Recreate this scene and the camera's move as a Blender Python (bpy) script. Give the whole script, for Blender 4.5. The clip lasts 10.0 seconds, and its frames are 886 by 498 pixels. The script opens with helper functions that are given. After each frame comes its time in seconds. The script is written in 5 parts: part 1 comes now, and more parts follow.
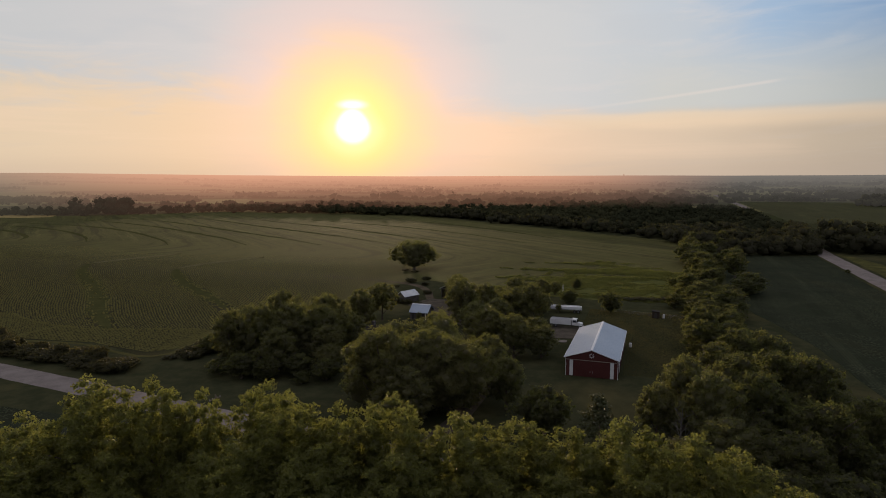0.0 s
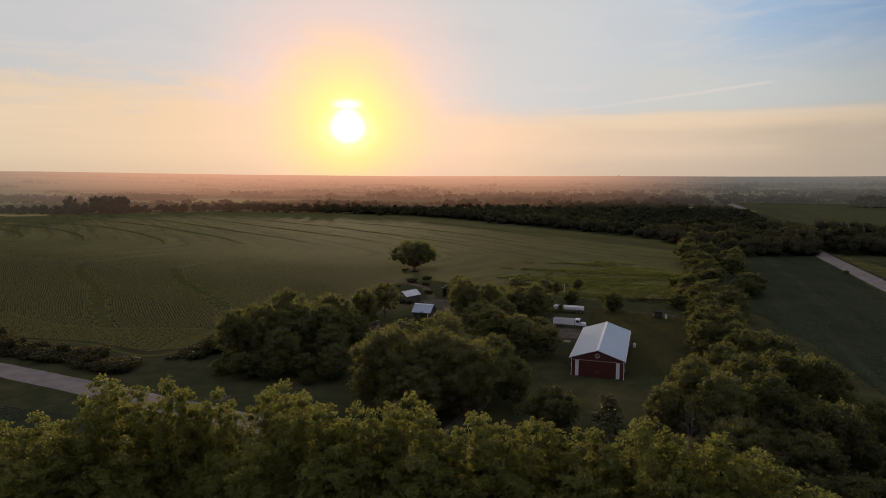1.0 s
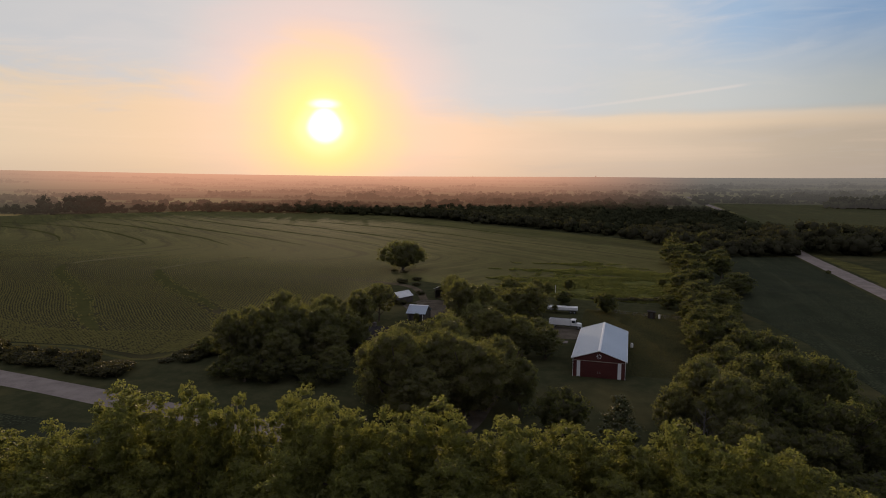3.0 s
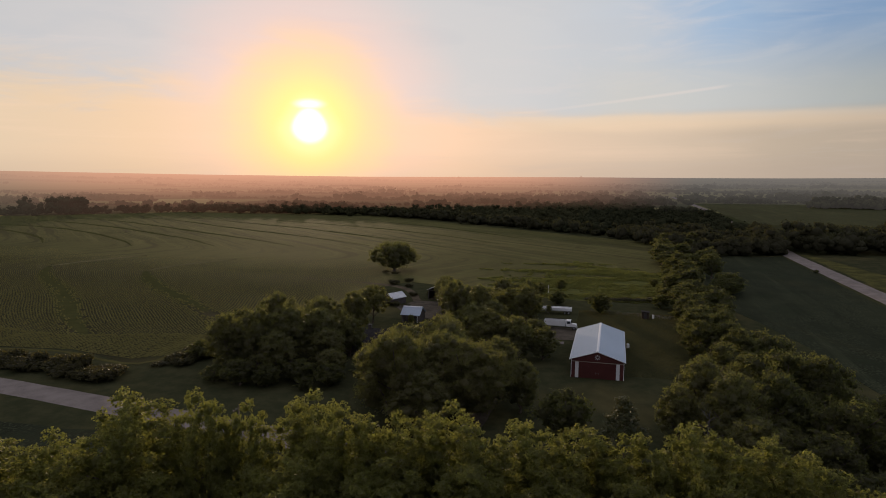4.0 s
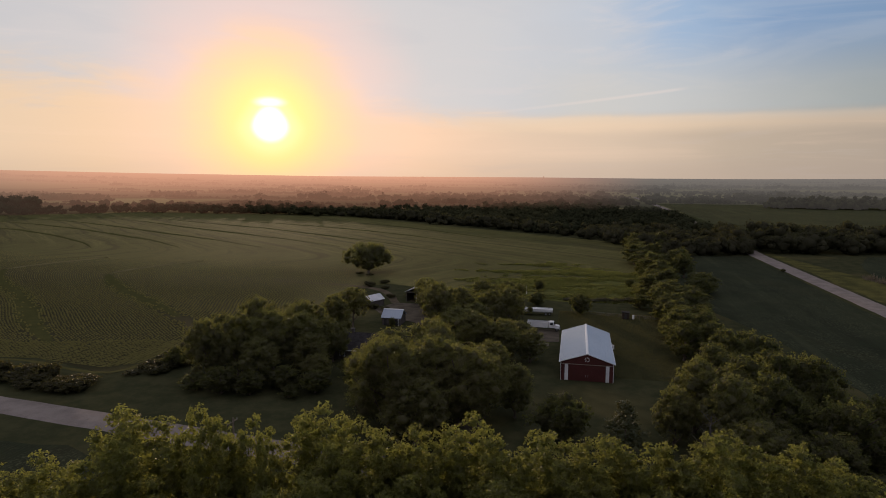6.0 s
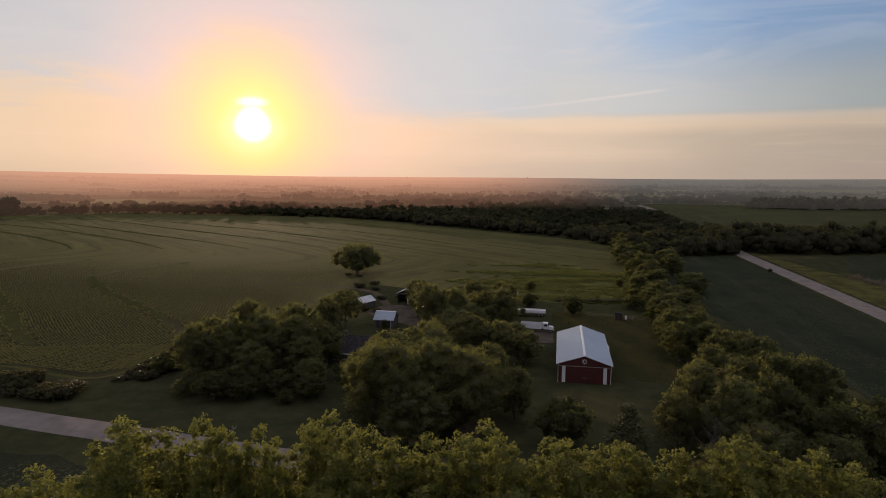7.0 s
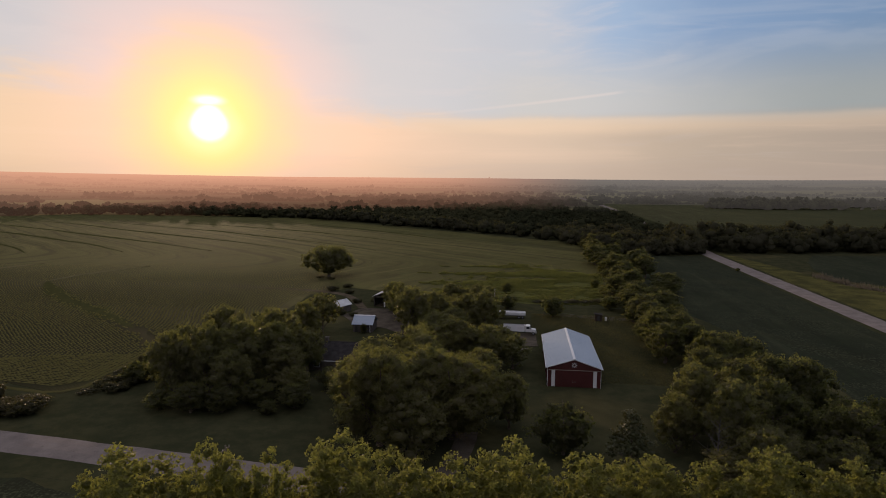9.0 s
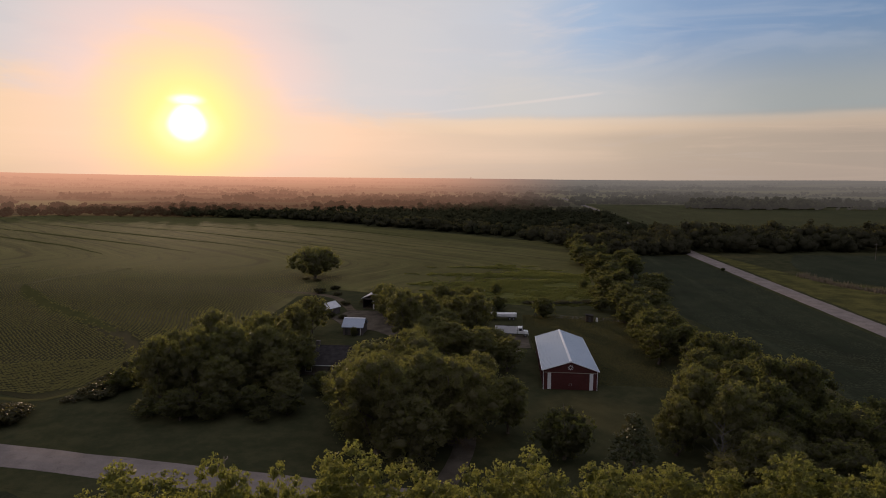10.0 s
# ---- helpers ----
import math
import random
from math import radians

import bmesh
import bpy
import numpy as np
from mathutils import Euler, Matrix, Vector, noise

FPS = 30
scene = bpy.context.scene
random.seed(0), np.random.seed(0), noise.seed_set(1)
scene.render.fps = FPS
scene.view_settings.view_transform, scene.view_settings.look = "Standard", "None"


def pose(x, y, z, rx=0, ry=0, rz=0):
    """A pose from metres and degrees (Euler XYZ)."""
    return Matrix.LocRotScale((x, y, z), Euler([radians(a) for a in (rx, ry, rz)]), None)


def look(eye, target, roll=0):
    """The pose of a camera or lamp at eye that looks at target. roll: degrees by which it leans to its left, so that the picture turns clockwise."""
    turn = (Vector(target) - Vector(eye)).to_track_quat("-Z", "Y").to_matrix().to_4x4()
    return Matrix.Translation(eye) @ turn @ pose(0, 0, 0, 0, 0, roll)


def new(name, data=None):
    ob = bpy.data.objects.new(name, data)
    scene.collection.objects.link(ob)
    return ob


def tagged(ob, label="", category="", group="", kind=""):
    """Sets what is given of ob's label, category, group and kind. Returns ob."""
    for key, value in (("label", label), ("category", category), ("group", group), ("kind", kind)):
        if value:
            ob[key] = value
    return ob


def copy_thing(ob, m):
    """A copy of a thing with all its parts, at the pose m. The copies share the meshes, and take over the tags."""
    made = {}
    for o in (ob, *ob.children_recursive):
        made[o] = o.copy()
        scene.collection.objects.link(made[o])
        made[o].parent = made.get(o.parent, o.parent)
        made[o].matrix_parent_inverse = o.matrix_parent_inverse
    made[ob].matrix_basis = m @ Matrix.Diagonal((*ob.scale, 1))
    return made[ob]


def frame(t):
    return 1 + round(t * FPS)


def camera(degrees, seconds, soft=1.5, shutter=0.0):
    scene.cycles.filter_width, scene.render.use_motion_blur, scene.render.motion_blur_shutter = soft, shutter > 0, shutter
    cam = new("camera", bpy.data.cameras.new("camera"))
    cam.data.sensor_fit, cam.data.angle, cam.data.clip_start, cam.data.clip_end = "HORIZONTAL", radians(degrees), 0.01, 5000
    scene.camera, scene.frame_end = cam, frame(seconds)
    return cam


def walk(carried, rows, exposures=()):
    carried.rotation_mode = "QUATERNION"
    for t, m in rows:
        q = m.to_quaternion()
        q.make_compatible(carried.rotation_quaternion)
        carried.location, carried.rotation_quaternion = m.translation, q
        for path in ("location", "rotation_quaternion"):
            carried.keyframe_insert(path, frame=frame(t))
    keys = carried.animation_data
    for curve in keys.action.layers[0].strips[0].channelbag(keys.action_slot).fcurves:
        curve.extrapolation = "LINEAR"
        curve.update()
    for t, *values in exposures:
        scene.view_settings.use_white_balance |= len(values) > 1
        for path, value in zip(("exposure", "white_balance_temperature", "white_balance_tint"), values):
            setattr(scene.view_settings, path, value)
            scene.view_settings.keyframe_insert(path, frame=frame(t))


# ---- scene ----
cam = camera(70.5, 10.0, soft=0.95)
PATH = [
    (0, (13.624, -140.086, 45.681), (12.971, -138.21, 45.445), -0.3),
    (0.5, (12.38, -140.302, 45.616), (11.736, -138.423, 45.381), -0.2),
    (1, (11.151, -140.602, 45.586), (10.514, -138.722, 45.35), -0.1),
    (1.5, (9.852, -140.976, 45.554), (9.226, -139.091, 45.319), -0.1),
    (2, (8.516, -141.17, 45.544), (7.908, -139.279, 45.308), 0.0),
    (2.5, (7.082, -141.247, 45.541), (6.494, -139.35, 45.305), 0.1),
    (4, (2.754, -140.981, 45.632), (2.228, -139.065, 45.398), 0.1),
    (4.5, (1.206, -140.686, 45.672), (0.711, -138.763, 45.437), 0.2),
    (5, (-0.306, -140.32, 45.71), (-0.771, -138.389, 45.475), 0.3),
    (5.5, (-1.834, -139.882, 45.726), (-2.272, -137.945, 45.491), 0.3),
    (7, (-6.383, -138.184, 45.802), (-6.745, -136.231, 45.569), 0.3),
    (7.5, (-7.904, -137.463, 45.817), (-8.24, -135.505, 45.583), 0.3),
    (8, (-9.451, -136.68, 45.828), (-9.756, -134.717, 45.595), 0.3),
    (8.5, (-10.997, -135.901, 45.807), (-11.27, -133.934, 45.574), 0.4),
    (9, (-12.521, -135.097, 45.785), (-12.762, -133.125, 45.554), 0.4),
    (9.5, (-14.045, -134.228, 45.837), (-14.254, -132.253, 45.606), 0.5),
    (10, (-15.604, -133.312, 45.854), (-15.786, -131.333, 45.624), 0.4),
]
walk(cam, [(t, look(e, g, r)) for t, e, g, r in PATH], [(0, 0.0, 6350, 15), (5, 0.0, 6350, 17), (10, 0.0, 6400, 20)])

# ---- light ----
SUN_AZ, SUN_EL = radians(-27.2), radians(4.6)
SUN_DIR = Vector((math.sin(SUN_AZ) * math.cos(SUN_EL), math.cos(SUN_AZ) * math.cos(SUN_EL), math.sin(SUN_EL)))


class Nodes:
    """Short-hand for building node trees."""

    def __init__(self, tree):
        self.tree = tree
        tree.nodes.clear()

    def add(self, kind):
        return self.tree.nodes.new(kind)

    def link(self, a, b):
        self.tree.links.new(a, b)

    def put(self, sock, v):
        if isinstance(v, bpy.types.NodeSocket):
            self.link(v, sock)
        else:
            sock.default_value = v

    def math(self, op, a, b=0.0, c=0.0, clamp=False):
        n = self.tree.nodes.new("ShaderNodeMath")
        n.operation, n.use_clamp = op, clamp
        for i, v in enumerate((a, b, c)):
            self.put(n.inputs[i], v)
        return n.outputs[0]

    def step(self, v, lo, hi, out_lo=0.0, out_hi=1.0):
        n = self.tree.nodes.new("ShaderNodeMapRange")
        n.interpolation_type = "SMOOTHSTEP"
        for i, s in enumerate((v, lo, hi, out_lo, out_hi)):
            self.put(n.inputs[i], s)
        return n.outputs[0]

    def mix(self, f, a, b, blend="MIX"):
        n = self.tree.nodes.new("ShaderNodeMix")
        n.data_type, n.blend_type = "RGBA", blend
        self.put(n.inputs[0], f)
        for s, v in ((n.inputs[6], a), (n.inputs[7], b)):
            self.put(s, (*v, 1) if isinstance(v, tuple) and len(v) == 3 else v)
        return n.outputs[2]

    def ramp(self, f, stops):
        n = self.tree.nodes.new("ShaderNodeValToRGB")
        e = n.color_ramp.elements
        while len(e) < len(stops):
            e.new(0.5)
        for el, (p, c) in zip(e, stops):
            el.position, el.color = p, (*c, 1)
        self.put(n.inputs[0], f)
        return n.outputs[0]

    def noise(self, vec, scale, detail=4.0, rough=0.55, distort=0.0):
        n = self.tree.nodes.new("ShaderNodeTexNoise")
        if vec is not None:
            self.link(vec, n.inputs["Vector"])
        for k, v in (("Scale", scale), ("Detail", detail), ("Roughness", rough), ("Distortion", distort)):
            n.inputs[k].default_value = v
        return n.outputs["Fac"]

    def scaled(self, vec, s):
        n = self.tree.nodes.new("ShaderNodeVectorMath")
        n.operation = "MULTIPLY"
        self.link(vec, n.inputs[0])
        n.inputs[1].default_value = s
        return n.outputs[0]

    def dot(self, vec, d):
        n = self.tree.nodes.new("ShaderNodeVectorMath")
        n.operation = "DOT_PRODUCT"
        self.link(vec, n.inputs[0])
        n.inputs[1].default_value = d
        return n.outputs["Value"]

    def xyz(self, vec):
        n = self.tree.nodes.new("ShaderNodeSeparateXYZ")
        self.link(vec, n.inputs[0])
        return n.outputs


def lin(r, g, b):
    """A colour given in display values, 0 to 255."""
    return tuple(q / 12.92 if q <= 0.04045 else ((q + 0.055) / 1.055) ** 2.4 for q in (r / 255, g / 255, b / 255))


def make_world():
    """Evening sky: a clear-air sky behind a thin, high veil of cloud that glows round the low sun."""
    w = bpy.data.worlds.new("evening_sky")
    scene.world = w
    w.use_nodes = True
    N = Nodes(w.node_tree)
    d = N.add("ShaderNodeTexCoord").outputs["Generated"]
    x, y, z = N.xyz(d)
    el = N.math("MULTIPLY", N.math("ARCSINE", z), 57.29578)
    az = N.math("MULTIPLY", N.math("ARCTAN2", x, y), 57.29578)
    off = N.math("MULTIPLY", N.math("ARCCOSINE", N.math("MINIMUM", N.dot(d, tuple(SUN_DIR)), 1.0)), 57.29578)
    soft = N.noise(N.scaled(d, (1.6, 1.6, 7.0)), 2.2, 4.0, 0.5, 0.7)
    wisps = N.noise(N.scaled(d, (3.4, 3.4, 16.0)), 2.0, 7.0, 0.6, 0.8)
    streak = N.noise(N.scaled(d, (2.0, 2.0, 30.0)), 1.5, 6.0, 0.6, 0.6)
    bend = N.math("MULTIPLY", N.math("SUBTRACT", soft, 0.5), 9.0)
    turn = N.math("DIVIDE", N.math("ADD", N.math("ADD", az, bend), 180.0), 360.0)
    high, low, dome = (N.ramp(turn, [((a + 180) / 360, lin(*c)) for a, c in stops]) for stops in (HIGH_SKY, LOW_SKY, DOME_SKY))
    # the veil of cloud up high, patchy
    high = N.mix(N.math("MULTIPLY", N.step(wisps, 0.5, 0.7), N.step(az, 24.0, 0.0, 0.05, 0.35)), high, lin(218, 213, 207))
    high = N.mix(N.math("MULTIPLY", N.step(soft, 0.5, 0.38), 0.2), high, lin(190, 197, 200))
    # between the veil and the low bank the air is pale, greenish away from the sun
    pale = N.math("MULTIPLY", N.step(el, 12.5, 6.0), N.step(az, -9.0, 2.0, 0.0, 0.85))
    high = N.mix(pale, high, N.mix(N.step(az, 4.0, 26.0), lin(207, 207, 196), lin(164, 170, 160)))
    # the low bank of warm cloud: ragged and high towards the sun, with a clean bright top away from it
    top = N.math("ADD", N.step(az, -46.0, 0.0, 7.6, 5.0), N.math("MULTIPLY", N.math("SUBTRACT", wisps, 0.5), N.step(az, -40.0, 4.0, 7.5, 0.5)))
    rise = N.math("SUBTRACT", el, top)
    bank = N.step(rise, N.step(az, -36.0, 4.0, 2.2, 0.75), N.step(az, -36.0, 4.0, -2.6, -0.8))
    col = N.mix(bank, high, low)
    rim = N.math("MULTIPLY", N.step(rise, 0.4, -0.15), N.step(rise, -1.7, -0.5))
    col = N.mix(N.math("MULTIPLY", rim, N.math("MULTIPLY", N.step(az, -16.0, -2.0), N.step(az, 22.0, 3.0, 0.25, 0.6))), col, lin(240, 215, 180))
    col = N.mix(N.math("MULTIPLY", N.math("MULTIPLY", N.step(streak, 0.5, 0.7), bank), N.step(az, -6.0, 10.0, 0.28, 0.12)), col, lin(246, 216, 184))
    col = N.mix(N.math("MULTIPLY", N.math("MULTIPLY", N.step(streak, 0.47, 0.3), bank), 0.22), col, lin(200, 190, 178))
    # a grey haze on the horizon
    col = N.mix(N.step(el, 2.4, -0.3, 0.0, 0.35), col, N.mix(N.step(off, 30.0, 8.0), lin(178, 160, 142), lin(232, 196, 152)))
    # a fading vapour trail
    tr = N.math("SUBTRACT", el, N.math("MULTIPLY_ADD", az, 0.105, 6.35))
    trail = N.math("MULTIPLY", N.step(N.math("ABSOLUTE", tr), 0.2, 0.02), N.math("MULTIPLY", N.step(az, -14.0, 5.0, 0.0, 1.0), N.step(az, 9.3, 7.6)))
    col = N.mix(N.math("MULTIPLY", trail, 0.34), col, lin(236, 222, 208))
    # overhead and behind, the even evening dome
    col = N.mix(N.step(el, 17.0, 34.0), col, dome)
    # glow of the sun in the haze
    ring = N.math("ADD", off, N.math("MULTIPLY", N.math("SUBTRACT", wisps, 0.5), 3.0))
    col = N.mix(N.math("MULTIPLY", N.step(ring, 15.0, 7.5, 0.0, 0.62), N.step(el, 4.0, 9.0, 0.4, 1.0)), col, lin(243, 210, 197))
    col = N.mix(N.step(ring, 9.5, 6.0, 0.0, 0.7), col, lin(254, 213, 174))
    col = N.mix(N.step(ring, 8.2, 3.4, 0.0, 0.8), col, lin(255, 226, 158))
    col = N.mix(N.step(off, 5.4, 1.5), col, lin(255, 246, 146))
    # the sun's disc, blurred by the haze, narrow at the neck and cut by a thin bar of cloud
    across = N.math("MULTIPLY", N.math("SUBTRACT", az, math.degrees(SUN_AZ)), 0.99)
    down = N.math("SUBTRACT", el, math.degrees(SUN_EL) - 0.28)
    wide = N.math("DIVIDE", across, N.step(down, -0.7, 1.7, 1.1, 0.84))
    disc = N.math("SQRT", N.math("ADD", N.math("POWER", wide, 2.0), N.math("POWER", N.math("MULTIPLY", down, 0.93), 2.0)))
    cap_d = N.math("SQRT", N.math("ADD", N.math("POWER", N.math("MULTIPLY", across, 0.34), 2.0), N.math("POWER", N.math("SUBTRACT", down, 1.85), 2.0)))
    col = N.mix(N.step(disc, 3.1, 1.2, 0.0, 0.7), col, lin(255, 252, 196))
    core = N.math("MAXIMUM", N.step(disc, 1.72, 0.65), N.step(cap_d, 0.6, 0.0, 0.0, 0.6))
    col = N.mix(core, col, (2.2, 2.1, 1.8))
    sky = N.add("ShaderNodeTexSky")
    sky.sky_type, sky.sun_disc, sky.sun_elevation, sky.sun_rotation, sky.dust_density = "NISHITA", False, SUN_EL, SUN_AZ, 3.0
    air = N.mix(1.0, sky.outputs[0], (0.1, 0.1, 0.1), "MULTIPLY")
    col = N.mix(0.96, air, col)
    bg = N.add("ShaderNodeBackground")
    N.link(col, bg.inputs[0])
    bg.inputs[1].default_value = SKY_STRENGTH
    N.link(bg.outputs[0], N.add("ShaderNodeOutputWorld").inputs[0])


SKY_STRENGTH = 1.0
# bearing in degrees and colour: the veil up high, the low bank, the dome overhead
HIGH_SKY = [(-180, (182, 186, 196)), (-90, (190, 196, 198)), (-56, (198, 201, 198)), (-34, (208, 207, 204)), (-8, (206, 209, 206)), (1, (195, 204, 208)),
            (8, (160, 186, 208)), (15, (134, 163, 191)), (28, (116, 146, 174)), (70, (130, 148, 176)), (180, (182, 186, 196))]
LOW_SKY = [(-180, (170, 158, 150)), (-80, (214, 196, 166)), (-52, (229, 207, 174)), (-38, (238, 208, 172)), (-27, (249, 210, 170)), (-15, (245, 211, 178)), (-5, (227, 203, 174)),
           (3, (217, 197, 170)), (13, (192, 177, 154)), (28, (172, 160, 142)), (180, (170, 158, 150))]
DOME_SKY = [(-180, (192, 192, 198)), (-60, (196, 195, 199)), (-20, (198, 196, 199)), (20, (186, 190, 200)), (180, (192, 192, 198))]
make_world()
sun = new("sun", bpy.data.lights.new("sun", "SUN"))
sun.data.energy, sun.data.angle, sun.data.color = 2.2, radians(2.4), (1.0, 0.74, 0.45)
sun.matrix_world = look(SUN_DIR * 100, (0, 0, 0))


# ---- materials ----
def material(name):
    m = bpy.data.materials.new(name)
    m.use_nodes = True
    return m, Nodes(m.node_tree)


def finish(N, shader):
    N.link(shader, N.add("ShaderNodeOutputMaterial").inputs[0])


def principled(N, colour, rough=0.8, metal=0.0, bump=None, strength=0.3, dist=0.05, spec=0.3):
    b = N.add("ShaderNodeBsdfPrincipled")
    N.put(b.inputs["Base Color"], (*colour, 1) if isinstance(colour, tuple) else colour)
    N.put(b.inputs["Roughness"], rough)
    b.inputs["Metallic"].default_value = metal
    b.inputs["Specular IOR Level"].default_value = spec
    if bump is not None:
        n = N.add("ShaderNodeBump")
        n.inputs["Strength"].default_value, n.inputs["Distance"].default_value = strength, dist
        N.link(bump, n.inputs["Height"])
        N.link(n.outputs[0], b.inputs["Normal"])
    return b.outputs[0]


def where(N):
    return N.add("ShaderNodeNewGeometry").outputs["Position"]


def foliage(name, dark, light, through_light, gloss=0.35, amount=0.38, vary=0.4):
    """Leaves: each leaf its own green, each tree its own tone, letting part of the light through."""
    m, N = material(name)
    leaf = N.add("ShaderNodeNewGeometry").outputs["Random Per Island"]
    tree = N.add("ShaderNodeObjectInfo").outputs["Random"]
    patch = N.noise(where(N), 0.35, 3.0)
    f = N.math("ADD", N.math("MULTIPLY", leaf, vary), N.math("MULTIPLY", N.math("SUBTRACT", patch, 0.3), 0.9), clamp=True)
    col = N.mix(f, dark, light)
    col = N.mix(N.math("MULTIPLY", tree, 0.35), col, tuple(c * s for c, s in zip(dark, (1.25, 0.95, 0.8))))
    a = principled(N, col, 0.55, spec=gloss)
    t = N.add("ShaderNodeBsdfTranslucent")
    N.link(N.mix(leaf, through_light, tuple(0.7 * c for c in through_light)), t.inputs[0])
    s = N.add("ShaderNodeMixShader")
    s.inputs[0].default_value = amount
    N.link(a, s.inputs[1])
    N.link(t.outputs[0], s.inputs[2])
    finish(N, s.outputs[0])
    return m


def noisy(name, a, b, scale, rough=0.85, metal=0.0, fine=12.0, bump=0.3, dist=0.03, spec=0.3, stain=None, stretch=None):
    """A surface of two tones at two scales, with fine relief."""
    m, N = material(name)
    p = where(N)
    if stretch:
        p = N.scaled(p, stretch)
    big, small = N.noise(p, scale, 4.0), N.noise(p, scale * fine, 5.0)
    f = N.step(N.math("ADD", N.math("MULTIPLY", big, 0.65), N.math("MULTIPLY", small, 0.35)), 0.34, 0.66)
    col = N.mix(f, a, b)
    if stain:
        col = N.mix(N.math("MULTIPLY", N.step(N.noise(p, scale * 2.3, 5.0, 0.7), 0.55, 0.75), 0.6), col, stain)
    finish(N, principled(N, col, rough, metal, small, bump, dist, spec))
    return m


def grass_material():
    """Mown and rough grass, with paler dry patches, and a patchwork of fields far out."""
    m, N = material("grass")
    p = where(N)
    big, mid, fine = N.noise(p, 0.03, 4.0), N.noise(p, 0.22, 5.0, 0.65), N.noise(p, 2.2, 4.0, 0.7)
    col = N.mix(N.step(mid, 0.35, 0.68), (0.036, 0.037, 0.020), (0.058, 0.055, 0.029))
    col = N.mix(N.math("MULTIPLY", N.step(big, 0.52, 0.68), 0.6), col, (0.105, 0.084, 0.038))
    col = N.mix(N.math("MULTIPLY", fine, 0.5), col, (0.020, 0.027, 0.010))
    v = N.add("ShaderNodeTexVoronoi")
    v.distance = "CHEBYCHEV"
    v.inputs["Scale"].default_value = 1.0
    N.link(N.scaled(p, (0.0028, 0.0042, 0.0)), v.inputs["Vector"])
    cell = N.xyz(v.outputs["Color"])[0]
    fields = N.ramp(cell, [(0.0, (0.026, 0.032, 0.014)), (0.3, (0.036, 0.040, 0.017)), (0.55, (0.030, 0.037, 0.016)),
                           (0.8, (0.06, 0.054, 0.027)), (1.0, (0.024, 0.030, 0.013))])
    fields = N.mix(N.math("MULTIPLY", mid, 0.4), fields, (0.04, 0.05, 0.02))
    r = N.add("ShaderNodeVectorMath")
    r.operation = "LENGTH"
    N.link(p, r.inputs[0])
    col = N.mix(N.step(r.outputs["Value"], 480.0, 620.0), col, fields)
    finish(N, principled(N, col, 0.95, bump=fine, strength=0.6, dist=0.12, spec=0.0))
    return m


def contour(N, p):
    """How far a place lies across the contour rows, in metres along x."""
    x, y, _ = N.xyz(p)
    v = N.math("SUBTRACT", y, 112.0)
    low = N.math("MULTIPLY", N.math("SMOOTH_MIN", v, 0.0, 16.0), 1.27)
    mid = N.math("MULTIPLY", N.math("SMOOTH_MIN", N.math("SMOOTH_MAX", v, 0.0, 16.0), 78.0, 24.0), -0.62)
    high = N.math("MULTIPLY", N.math("SMOOTH_MAX", N.math("SUBTRACT", v, 78.0), 0.0, 24.0), 1.25)
    c = N.math("ADD", N.math("ADD", x, low), N.math("ADD", mid, high))
    return N.math("ADD", c, N.math("MULTIPLY", N.noise(p, 0.012, 3.0), 34.0)), y


